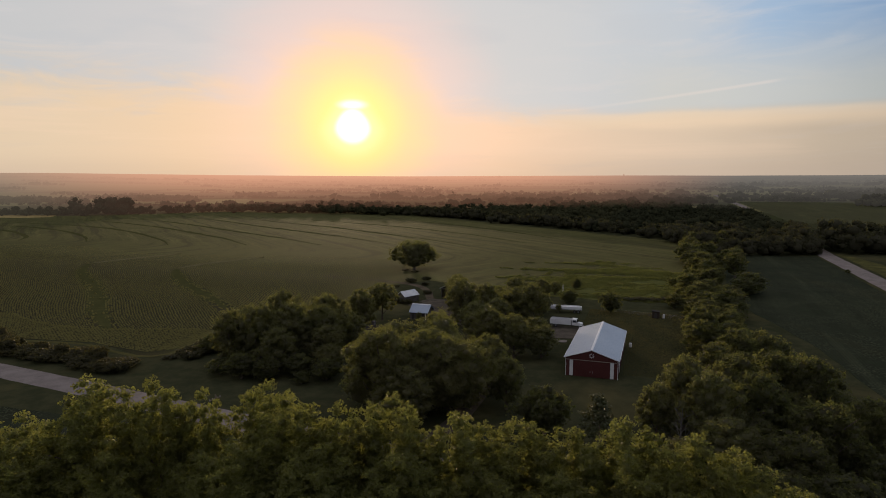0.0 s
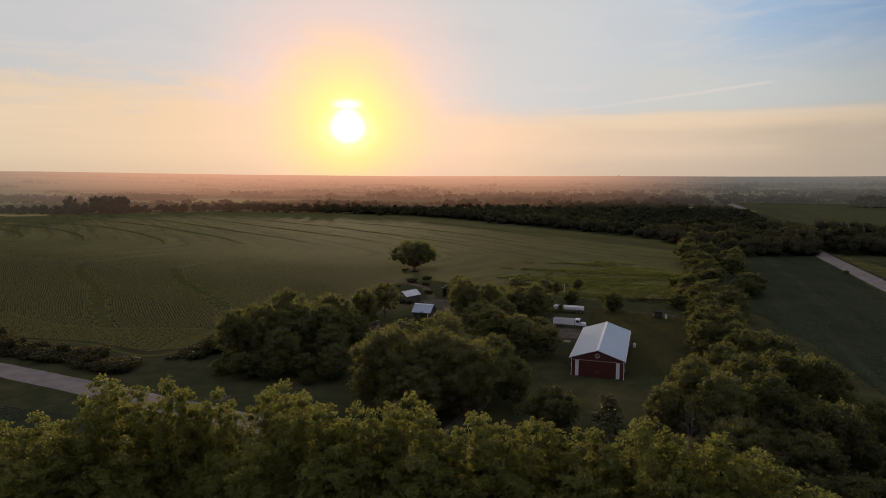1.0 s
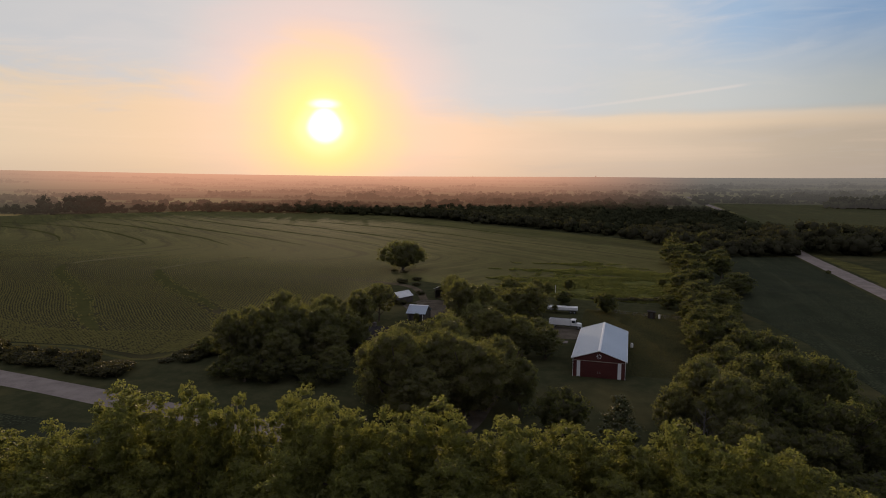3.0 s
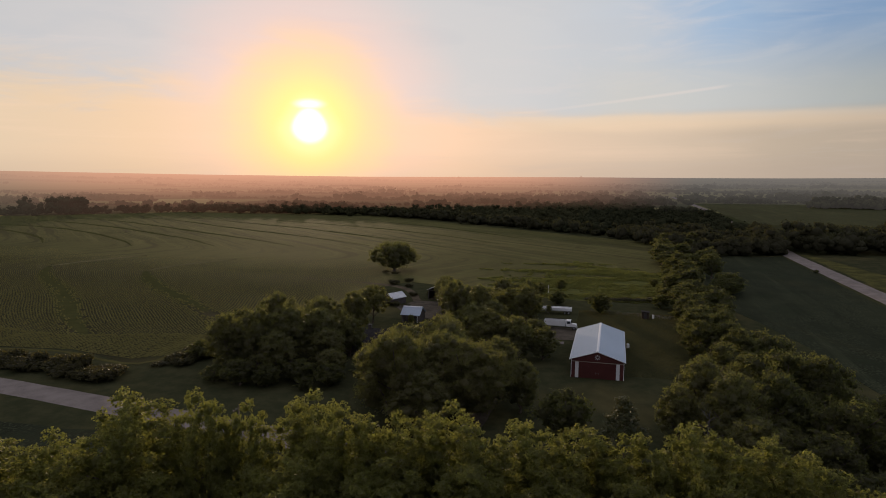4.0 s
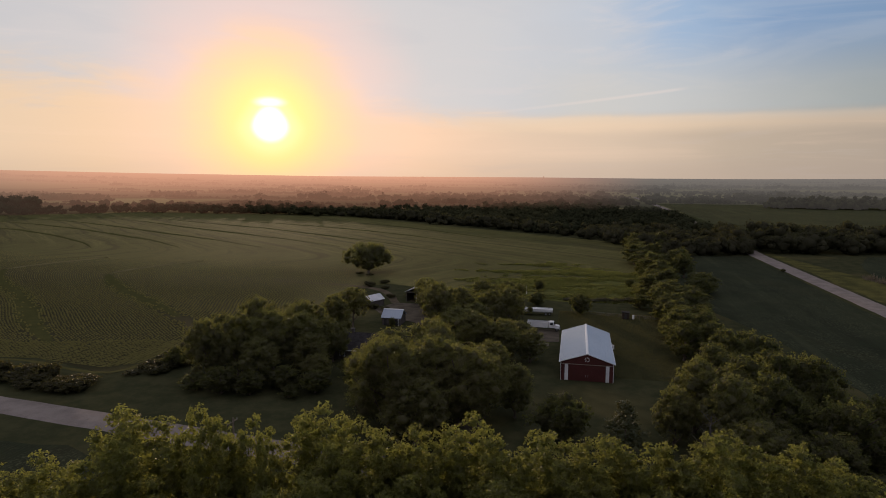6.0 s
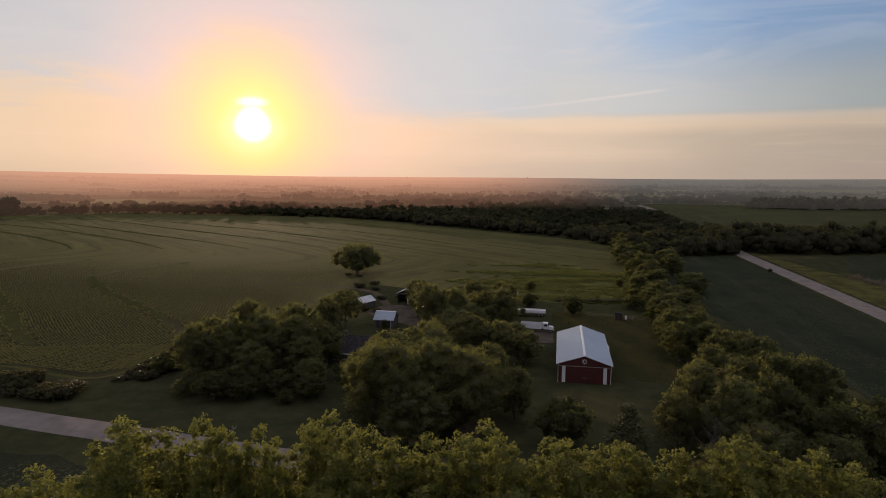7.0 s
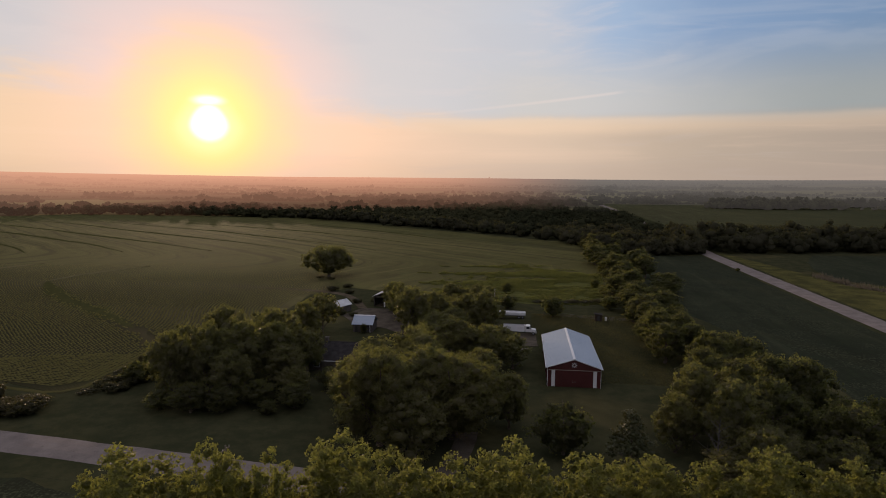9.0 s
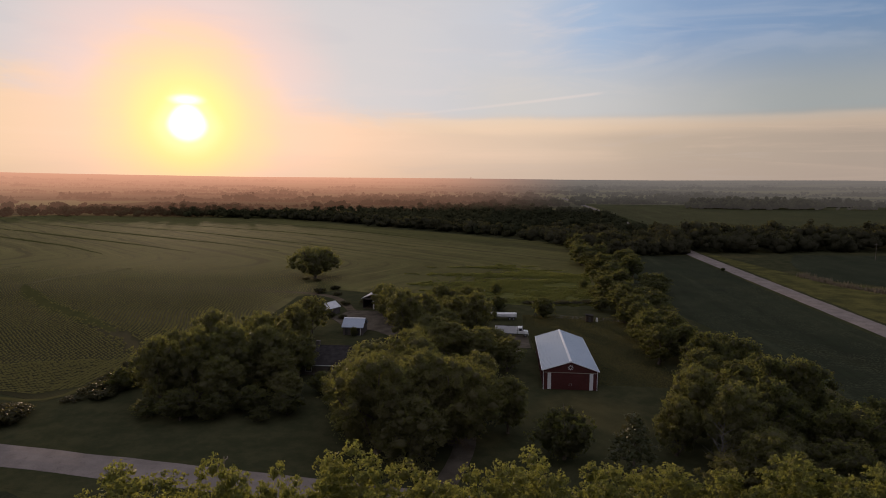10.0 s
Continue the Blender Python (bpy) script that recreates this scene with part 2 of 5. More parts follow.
def crop_material(name, a, b, soil, spacing, curved):
    """A low crop in rows, which follow the contour or run straight, for stretches too far off to tell single plants."""
    m, N = material(name)
    p = where(N)
    if curved:
        c, y = contour(N, p)
    else:
        c, y, _ = N.xyz(p)

    def along(cs, ys):
        n = N.add("ShaderNodeCombineXYZ")
        N.link(N.math("MULTIPLY", c, cs), n.inputs[0])
        N.link(N.math("MULTIPLY", y, ys), n.inputs[1])
        return n.outputs[0]

    row = N.math("SINE", N.math("MULTIPLY", c, 2 * math.pi / spacing))
    swath, pass_ = N.noise(along(0.11, 0.006), 1.0, 4.0, 0.6), N.noise(along(0.7, 0.02), 1.0, 3.0, 0.6)
    big, mid, fine = N.noise(p, 0.010, 4.0), N.noise(p, 0.07, 5.0, 0.65), N.noise(p, 1.1, 4.0, 0.7)
    col = N.mix(N.step(big, 0.36, 0.64), a, b)
    col = N.mix(N.math("MULTIPLY", N.step(mid, 0.5, 0.72), 0.55 if curved else 0.6), col, tuple(0.55 * q for q in a))
    col = N.mix(N.math("MULTIPLY", N.step(mid, 0.46, 0.32), 0.5), col, (b[0] * 1.05, b[1] * 1.22, b[2] * 1.1))
    col = N.mix(N.math("MULTIPLY", N.step(swath, 0.52, 0.62), 0.62 if curved else 0.3), col, soil)
    col = N.mix(N.math("MULTIPLY", N.step(swath, 0.44, 0.34), 0.6), col, tuple(1.35 * q for q in b))
    col = N.mix(N.math("MULTIPLY", N.step(pass_, 0.5, 0.64), 0.28 if curved else 0.2), col, soil)
    col = N.mix(N.step(row, 0.2, -0.8, 0.0, 0.28 if curved else 0.22), col, soil)
    col = N.mix(N.math("MULTIPLY", fine, 0.45), col, tuple(0.4 * q for q in a))
    if curved:  # near part mixed darker, towards the soil tone, under the standing bean rows
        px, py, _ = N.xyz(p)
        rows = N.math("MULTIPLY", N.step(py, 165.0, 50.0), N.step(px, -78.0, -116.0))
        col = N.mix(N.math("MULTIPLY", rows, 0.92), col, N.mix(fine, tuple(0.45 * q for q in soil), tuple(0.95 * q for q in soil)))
    if not curved:  # paler specks painted in patches for plants that catch the light
        speck = N.math("MULTIPLY", N.step(N.noise(p, 1.7, 2.0, 0.6), 0.50, 0.62), N.step(mid, 0.40, 0.56))
        col = N.mix(N.math("MULTIPLY", speck, 0.5), col, tuple(2.1 * q for q in b))
    h = N.math("ADD", N.math("MULTIPLY", row, 0.4), fine)
    finish(N, principled(N, col, 0.95, bump=h, strength=0.15, dist=0.10, spec=0.006))
    return m


def painted_haze_material(name, a, b):
    """Distant land and trees; lit haze is painted in as glow past 620 m."""
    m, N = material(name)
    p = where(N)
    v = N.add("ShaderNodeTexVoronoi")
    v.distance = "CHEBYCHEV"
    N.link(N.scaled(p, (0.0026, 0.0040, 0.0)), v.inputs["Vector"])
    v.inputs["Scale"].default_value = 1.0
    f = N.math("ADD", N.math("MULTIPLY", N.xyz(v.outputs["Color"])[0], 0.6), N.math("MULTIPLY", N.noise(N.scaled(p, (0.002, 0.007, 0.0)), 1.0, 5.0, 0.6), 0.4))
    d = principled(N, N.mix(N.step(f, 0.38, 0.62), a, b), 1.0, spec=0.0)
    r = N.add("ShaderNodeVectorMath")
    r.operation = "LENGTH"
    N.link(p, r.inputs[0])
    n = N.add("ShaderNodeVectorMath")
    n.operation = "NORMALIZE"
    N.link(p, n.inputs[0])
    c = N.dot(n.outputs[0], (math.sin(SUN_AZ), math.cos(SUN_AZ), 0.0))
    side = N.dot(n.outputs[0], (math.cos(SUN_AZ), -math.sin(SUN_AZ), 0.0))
    # haze colour: warm and bright towards the sun, greyer away from it
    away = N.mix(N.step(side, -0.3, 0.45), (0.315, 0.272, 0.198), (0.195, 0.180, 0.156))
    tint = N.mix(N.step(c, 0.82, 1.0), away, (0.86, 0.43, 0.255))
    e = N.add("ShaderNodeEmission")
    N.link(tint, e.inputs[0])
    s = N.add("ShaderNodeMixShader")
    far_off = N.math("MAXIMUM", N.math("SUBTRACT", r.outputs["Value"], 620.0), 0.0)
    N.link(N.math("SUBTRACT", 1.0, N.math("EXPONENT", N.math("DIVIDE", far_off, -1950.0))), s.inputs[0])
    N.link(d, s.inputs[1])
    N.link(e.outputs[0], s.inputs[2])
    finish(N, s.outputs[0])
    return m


GRASS = grass_material()
LEAF = foliage("leaves", (0.026, 0.027, 0.014), (0.104, 0.104, 0.040), (0.45, 0.465, 0.095), 0.08, 0.42, 0.65)
LEAF_DARK = foliage("leaves_dark", (0.050, 0.048, 0.033), (0.084, 0.081, 0.044), (0.38, 0.385, 0.08), 0.03, 0.36)
# darker copy of the leaves; the side wood's shade is in its colour
LEAF_SHADED = foliage("leaves_shaded", (0.027, 0.028, 0.021), (0.050, 0.050, 0.031), (0.34, 0.355, 0.08), 0.02, 0.34)
WEED = foliage("weed_leaves", (0.060, 0.066, 0.028), (0.100, 0.106, 0.042), (0.30, 0.32, 0.08), 0.0, 0.38)
LEAF_SCRUB = foliage("scrub_leaves", (0.030, 0.030, 0.019), (0.052, 0.050, 0.027), (0.20, 0.18, 0.05), 0.04, 0.3)
BLADE = foliage("grass_blades", (0.038, 0.042, 0.017), (0.058, 0.056, 0.025), (0.26, 0.22, 0.08), 0.0, 0.35)
LEAF_FAR = foliage("far_leaves", (0.034, 0.035, 0.025), (0.055, 0.055, 0.034), (0.14, 0.14, 0.045), 0.0, 0.3)
NEEDLE = foliage("needles", (0.026, 0.036, 0.014), (0.07, 0.07, 0.022), (0.15, 0.13, 0.03), amount=0.25)
STRIP = noisy("tall_green_grass", (0.058, 0.064, 0.021), (0.108, 0.106, 0.034), 0.5, 0.95, fine=5.0, bump=0.15, dist=0.05, stain=(0.034, 0.038, 0.014), spec=0.0, stretch=(0.16, 0.7, 0.0))
BARK = noisy("bark", (0.06, 0.045, 0.032), (0.14, 0.11, 0.085), 1.2, 0.95, bump=0.8)
DEADWOOD = noisy("dead_wood", (0.05, 0.046, 0.04), (0.095, 0.085, 0.073), 1.5, 0.9)
GRAVEL = noisy("gravel", (0.150, 0.128, 0.116), (0.205, 0.176, 0.160), 0.25, 0.95, spec=0.0, fine=18.0, bump=0.5, stain=(0.095, 0.082, 0.072))
YARD_GRAVEL = noisy("yard_gravel", (0.060, 0.050, 0.038), (0.108, 0.092, 0.073), 0.3, 0.95, spec=0.0, fine=14.0, bump=0.5, stain=(0.046, 0.043, 0.024))
VERGE = noisy("verge_grass", (0.041, 0.042, 0.018), (0.092, 0.084, 0.029), 0.12, 0.95, bump=0.2, dist=0.06, spec=0.0, stain=(0.03, 0.036, 0.013))
# dark terrace grass; the shade in the dips is put into its colour
TERRACE_DARK = noisy("dark_terrace_grass", (0.038, 0.040, 0.015), (0.066, 0.064, 0.024), 0.3, 0.95, bump=0.3, dist=0.06, spec=0.0)
PALE_BANK = noisy("dry_bank_grass", (0.10, 0.088, 0.042), (0.17, 0.145, 0.075), 0.3, 0.95, bump=0.3, dist=0.06, spec=0.0)
BANK = noisy("bank_grass", (0.058, 0.055, 0.021), (0.082, 0.073, 0.028), 0.2, 0.95, bump=0.4, dist=0.06, spec=0.0)
DIRT = noisy("bare_soil", (0.06, 0.048, 0.034), (0.11, 0.088, 0.06), 0.2, 0.95, spec=0.0, bump=0.6, dist=0.08)
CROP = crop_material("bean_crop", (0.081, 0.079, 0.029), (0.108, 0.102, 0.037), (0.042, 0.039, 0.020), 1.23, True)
CROP_RIGHT = crop_material("young_crop", (0.026, 0.030, 0.018), (0.037, 0.041, 0.023), (0.014, 0.015, 0.010), 0.76, False)
CROP_FAR = crop_material("far_crop", (0.042, 0.045, 0.021), (0.058, 0.059, 0.027), (0.03, 0.03, 0.016), 0.76, False)
BEAN = foliage("bean_leaves", (0.112, 0.106, 0.039), (0.205, 0.184, 0.069), (0.45, 0.38, 0.12), 0.0, 0.42)
ROOF_WHITE = noisy("white_roof_metal", (0.235, 0.280, 0.345), (0.280, 0.325, 0.39), 0.12, 0.38, 0.25, fine=20.0, bump=0.05, stain=(0.25, 0.27, 0.30))
ROOF_DULL = noisy("weathered_roof_metal", (0.40, 0.41, 0.43), (0.55, 0.55, 0.56), 0.35, 0.5, 0.3, stain=(0.30, 0.22, 0.16))
SHINGLE = noisy("dark_shingles", (0.022, 0.020, 0.020), (0.040, 0.037, 0.036), 0.8, 0.95, bump=0.5, spec=0.03)
BARN_RED = noisy("red_barn_metal", (0.058, 0.014, 0.012), (0.075, 0.018, 0.015), 0.4, 0.65, bump=0.05, stain=(0.045, 0.012, 0.010))
WHITE = noisy("white_paint", (0.56, 0.56, 0.57), (0.64, 0.64, 0.64), 0.6, 0.5, bump=0.05, stain=(0.48, 0.46, 0.44))
GREY_BOARD = noisy("grey_boards", (0.055, 0.046, 0.040), (0.10, 0.086, 0.076), 0.9, 0.9)
# for dark parts, and for shade painted in the garage bay and truck box
DARK = noisy("dark_parts_and_shade", (0.03, 0.028, 0.026), (0.05, 0.045, 0.04), 0.8, 0.9)
RUBBER = noisy("tyre_rubber", (0.018, 0.018, 0.018), (0.03, 0.03, 0.03), 2.0, 0.85)
STEEL = noisy("dull_steel", (0.22, 0.22, 0.23), (0.34, 0.34, 0.35), 1.0, 0.45, 0.8)
GLASS = noisy("dark_window_glass", (0.02, 0.024, 0.03), (0.03, 0.034, 0.04), 0.5, 0.08, spec=0.6, bump=0.02)
PLANK = noisy("brown_planks", (0.030, 0.022, 0.017), (0.055, 0.041, 0.031), 1.2, 0.95, spec=0.05)
DRY = foliage("dry_weeds", (0.12, 0.10, 0.07), (0.24, 0.20, 0.15), (0.2, 0.16, 0.1), 0.0, 0.3)
TRACK_METAL = noisy("dull_track_metal", (0.16, 0.14, 0.11), (0.24, 0.21, 0.17), 0.8, 0.6)
POLE_WOOD = noisy("weathered_pole_wood", (0.10, 0.08, 0.06), (0.17, 0.14, 0.11), 1.4, 0.9)
# colours of far land, crops and trees with the haze glow mixed in
HAZE_LAND = painted_haze_material("land_with_haze", (0.034, 0.037, 0.017), (0.105, 0.100, 0.040))
STUBBLE = painted_haze_material("ripe_crop_with_haze", (0.20, 0.155, 0.055), (0.25, 0.19, 0.07))
MEADOW = painted_haze_material("meadow_with_haze", (0.11, 0.115, 0.045), (0.15, 0.145, 0.06))
HAZE_WOOD = painted_haze_material("woods_with_haze", (0.024, 0.026, 0.014), (0.036, 0.036, 0.018))


# ---- mesh tools ----
def quick_mesh(name, verts, faces, mat=None, smooth=False):
    """A mesh from an array of vertices and one of triangles or quads."""
    me = bpy.data.meshes.new(name)
    verts, faces = np.asarray(verts, np.float32), np.asarray(faces, np.int32)
    me.vertices.add(len(verts))
    me.vertices.foreach_set("co", verts.ravel())
    k = faces.shape[1]
    me.loops.add(faces.size)
    me.loops.foreach_set("vertex_index", faces.ravel())
    me.polygons.add(len(faces))
    me.polygons.foreach_set("loop_start", np.arange(0, faces.size, k, dtype=np.int32))
    if smooth:
        me.polygons.foreach_set("use_smooth", np.ones(len(faces), bool))
    me.update(calc_edges=True)
    if mat:
        me.materials.append(mat)
    return me


def part(name, bm, mat, parent=None, label=""):
    """Links a bmesh, or a ready mesh, as one object."""
    if isinstance(bm, bmesh.types.BMesh):
        me = bpy.data.meshes.new(name)
        bm.to_mesh(me)
        bm.free()
        me.materials.append(mat)
    else:
        me = bm
    ob = new(name, me)
    if parent:
        ob.parent = parent
    if label:
        ob["label"] = label
    return ob


def base(name, label, category, group="", m=None, kind=""):
    e = new(name)
    e.empty_display_size = 0.5
    if m is not None:
        e.matrix_basis = m
    return tagged(e, label, category, group, kind)


def box(bm, x0, x1, y0, y1, z0, z1, bevel=0.0):
    vs = [bm.verts.new(p) for p in ((x0, y0, z0), (x1, y0, z0), (x1, y1, z0), (x0, y1, z0), (x0, y0, z1), (x1, y0, z1), (x1, y1, z1), (x0, y1, z1))]
    fs = [bm.faces.new([vs[i] for i in f]) for f in ((3, 2, 1, 0), (4, 5, 6, 7), (0, 1, 5, 4), (1, 2, 6, 5), (2, 3, 7, 6), (3, 0, 4, 7))]
    if bevel:
        bmesh.ops.bevel(bm, geom=list({e for f in fs for e in f.edges}), offset=bevel, segments=1, affect="EDGES")
    return bm


def boxed(*dims, bevel=0.0):
    return box(bmesh.new(), *dims, bevel=bevel)


def prism(bm, profile, y0, y1):
    """A profile in x and z, drawn out along y."""
    a = [bm.verts.new((x, y0, z)) for x, z in profile]
    b = [bm.verts.new((x, y1, z)) for x, z in profile]
    n = len(profile)
    bm.faces.new(a)
    bm.faces.new(b[::-1])
    for i in range(n):
        bm.faces.new((a[i], b[i], b[(i + 1) % n], a[(i + 1) % n]))
    return bm


def tube(bm, pts, radii, sides=7):
    """A tapered limb through some points."""
    rings = []
    for i, (p, r) in enumerate(zip(pts, radii)):
        p = Vector(p)
        d = Vector(pts[min(i + 1, len(pts) - 1)]) - Vector(pts[max(i - 1, 0)])
        q = d.to_track_quat("Z", "Y")
        rings.append([bm.verts.new(p + q @ Vector((r * math.cos(a), r * math.sin(a), 0))) for a in (2 * math.pi * k / sides for k in range(sides))])
    for a, b in zip(rings, rings[1:]):
        for k in range(sides):
            bm.faces.new((a[k], a[(k + 1) % sides], b[(k + 1) % sides], b[k]))
    bm.faces.new(rings[0][::-1])
    bm.faces.new(rings[-1])
    return bm


def cyl(bm, p, q, r, sides=14):
    return tube(bm, [p, q], [r, r], sides)


_ico = {}


def ico(level):
    if level not in _ico:
        bm = bmesh.new()
        bmesh.ops.create_icosphere(bm, subdivisions=level, radius=1.0)
        bm.verts.ensure_lookup_table()
        v = np.array([x.co[:] for x in bm.verts])
        f = np.array([[x.index for x in fc.verts] for fc in bm.faces])
        bm.free()
        _ico[level] = (v, f)
    return _ico[level]


def lumps(puffs, rng, level=1, shrink=0.8, rough=0.22, squash=0.85):
    """Uneven lumps, one for each (x, y, z, r)."""
    v, f = ico(level)
    n = len(puffs)
    k = 1 + rough * (rng.random((n, len(v), 1)) - 0.5) * 2
    vv = puffs[:, None, :3] + v[None] * (puffs[:, None, 3:4] * shrink) * k * np.array([1, 1, squash])
    ff = f[None] + (np.arange(n) * len(v))[:, None, None]
    return vv.reshape(-1, 3), ff.reshape(-1, 3)


def leaves(puffs, count, size, rng, squash=0.85, inner=0.72, kite=True):
    """Kite-shaped or three-cornered leaf sprays over the outside of the puffs."""
    w = puffs[:, 3] ** 2
    pick = rng.choice(len(puffs), int(count * 1.9), p=w / w.sum())
    d = rng.normal(size=(len(pick), 3))
    d[:, 2] += 0.35
    d /= np.linalg.norm(d, axis=1)[:, None]
    c, r = puffs[pick, :3], puffs[pick, 3:4]
    pos = c + d * r * rng.uniform(0.4, 1.0, (len(pick), 1)) * rng.choice((1.0, 1.12, 1.35), (len(pick), 1), p=(0.5, 0.35, 0.15)) * np.array([1, 1, squash])
    keep = np.ones(len(pick), bool)
    for q in puffs:
        u = (pos - q[:3]) / (q[3] * inner) / np.array([1, 1, squash])
        keep &= (u * u).sum(1) > 1
    pos, d = pos[keep][:count], d[keep][:count]
    n = len(pos)
    nrm = d + rng.normal(size=(n, 3)) * 0.75
    nrm /= np.linalg.norm(nrm, axis=1)[:, None]
    t = np.cross(nrm, rng.normal(size=(n, 3)))
    t /= np.linalg.norm(t, axis=1)[:, None] + 1e-6
    b = np.cross(nrm, t)
    s = size * rng.uniform(0.6, 1.3, (n, 1))
    if not kite:
        v = np.stack([pos - t * s * 0.45 - b * s * 0.4, pos - t * s * 0.45 + b * s * 0.4, pos + t * s * 0.5], 1).reshape(-1, 3)
        return v, np.arange(3 * n).reshape(-1, 3)
    v = np.stack([pos - t * s * 0.5, pos + b * s * 0.34 - nrm * s * 0.08, pos + t * s * 0.5, pos - b * s * 0.34 - nrm * s * 0.08], 1).reshape(-1, 3)
    return v, np.arange(4 * n).reshape(-1, 4)


def joined(name, tri_v, tri_f, quad_v, quad_f, mat):
    """Lumps and leaves in one mesh; kites are cut in two."""
    q = quad_f + len(tri_v)
    f = np.concatenate([tri_f, q] if q.shape[1] == 3 else [tri_f, q[:, [0, 1, 2]], q[:, [0, 2, 3]]])
    return quick_mesh(name, np.concatenate([tri_v, quad_v]), f, mat)


def crown_puffs(rng, height, radius, base_z, count, puff=0.34, lean=0.0, taper=0.0):
    """Where the boughs of a crown bulge: a shell of puffs round a few inner ones."""
    mid, half = (height + base_z) / 2, (height - base_z) / 2
    out = []
    for i in range(count):
        z = 1 - 1.88 * (i + 0.5) / count
        a = i * 2.39996 + rng.uniform(-0.4, 0.4)
        h = math.sqrt(max(0.0, 1 - z * z))
        pr = radius * puff * rng.uniform(0.6, 1.35)
        rr = (radius - pr * 0.8) * rng.uniform(0.62, 1.14) * (1 - taper * (z + 1) / 2)
        zz = mid + (half - pr * 0.75) * z * rng.uniform(0.86, 1.06)
        out.append((math.cos(a) * h * rr + lean * z, math.sin(a) * h * rr, max(zz, pr * 0.7), pr))
    for i in range(max(4, count // 6)):
        out.append((rng.normal() * radius * 0.25, rng.normal() * radius * 0.25, mid + rng.normal() * half * 0.35, radius * 0.45 * (1 - taper * 0.4)))
    out = np.array(out)
    out[:, 2] *= height / (out[:, 2] + out[:, 3] * 0.95).max()
    far = np.percentile(np.hypot(out[:, 0], out[:, 1]) + out[:, 3], 85)
    out[:, :2] *= (radius - out[:, 3:4]) / np.maximum(far - out[:, 3:4], 0.1)
    out[:, 2] = np.maximum(out[:, 2], out[:, 3] * 0.6)
    return out


def tufts(puffs, each, rng, size=0.42):
    """Smaller tufts over the top and sides of every puff."""
    out = []
    for x, y, z, r in puffs:
        for k in range(each):
            u = rng.uniform(-0.35, 1.0)
            a = rng.uniform(0, 6.283)
            h = math.sqrt(1 - u * u)
            q = r * rng.uniform(0.72, 1.08)
            out.append((x + q * h * math.cos(a), y + q * h * math.sin(a), z + q * u * 0.85, r * size * rng.uniform(0.7, 1.25)))
    return np.array(out)


def plume_puffs(rng, height, radius, base_z, stems):
    """A cottonwood's crown: upright plumes of foliage on steep limbs, over a few lower boughs."""
    out = []
    for i in range(stems):
        f = math.sqrt((i + 0.5) / stems)
        a = i * 2.39996 + rng.uniform(-0.5, 0.5)
        rho = radius * 0.86 * f
        tip = height * (1 - 0.20 * f ** 2.6) - (rng.uniform(0, 0.06) * height if i else 0.0)
        lean = rng.normal(size=2) * 0.25
        z, r = tip, rng.uniform(0.8, 1.15)
        for k in range(5):
            z -= r * 0.75
            out.append((math.cos(a) * rho + lean[0] * k * 0.3 + rng.normal() * 0.22, math.sin(a) * rho + lean[1] * k * 0.3 + rng.normal() * 0.22, z, r))
            z -= r * 0.75
            r = min(r * rng.uniform(1.05, 1.3), radius * 0.29)
    for i in range(stems):
        a, z = rng.uniform(0, 6.283), base_z + (height * 0.66 - base_z) * rng.random()
        rho = radius * rng.uniform(0.55, 0.92) * (0.7 + 0.3 * (z - base_z) / height)
        out.append((math.cos(a) * rho, math.sin(a) * rho, z, radius * rng.uniform(0.14, 0.24)))
    return np.array(out)


def trunk_mesh(rng, height, radius, base_z, thick, limbs, spread=0.75):
    bm = bmesh.new()
    top = base_z + (height - base_z) * 0.55
    tube(bm, [(0, 0, -0.3), (0.05, 0.02, 0.6), (0.1, -0.1, base_z), (0.2, 0.1, top)], [thick * 1.5, thick * 1.05, thick * 0.85, thick * 0.35], 8)
    for i in range(limbs):
        a = i * 2.4 + rng.uniform(-0.4, 0.4)
        z0 = base_z * 0.8 + (top - base_z * 0.8) * i / limbs
        L = radius * spread * rng.uniform(0.75, 1.1)
        e = (math.cos(a) * L, math.sin(a) * L, min(z0 + L * rng.uniform(0.7, 1.2), height * 0.88))
        mpt = (e[0] * 0.45, e[1] * 0.45, z0 + (e[2] - z0) * 0.4)
        tube(bm, [(0.1, 0, z0), mpt, e], [thick * 0.5, thick * 0.32, thick * 0.1], 6)
    return bm


def tree_kind(name, seed, height, radius, base_z, puffs, count, size, mat, label, thick=0.35, limbs=6, puff=0.34, taper=0.0, level=1, each=11, kite=False, stems=0, tuft=0.36):
    """A master tree, kept to be copied: trunk and crown under one base."""
    rng = np.random.default_rng(seed)
    e = base(name, label, "tree")
    part("trunk", trunk_mesh(rng, height, radius, base_z, thick, limbs), BARK, e)
    pf = plume_puffs(rng, height, radius, base_z, stems) if stems else crown_puffs(rng, height, radius, base_z, puffs, puff, taper=taper)
    tv, tf = lumps(pf, rng, level, 0.4 if stems else 0.55)
    qv, qf = leaves(np.concatenate([tufts(pf, each, rng, tuft), pf * np.array([1, 1, 1, 0.8 if tuft > 0.3 else 0.6])]), count, size, rng, inner=0.5, kite=kite)
    part("crown", joined("crown", tv, tf, qv, qf, mat), mat, e)
    return [e, height, radius, False]


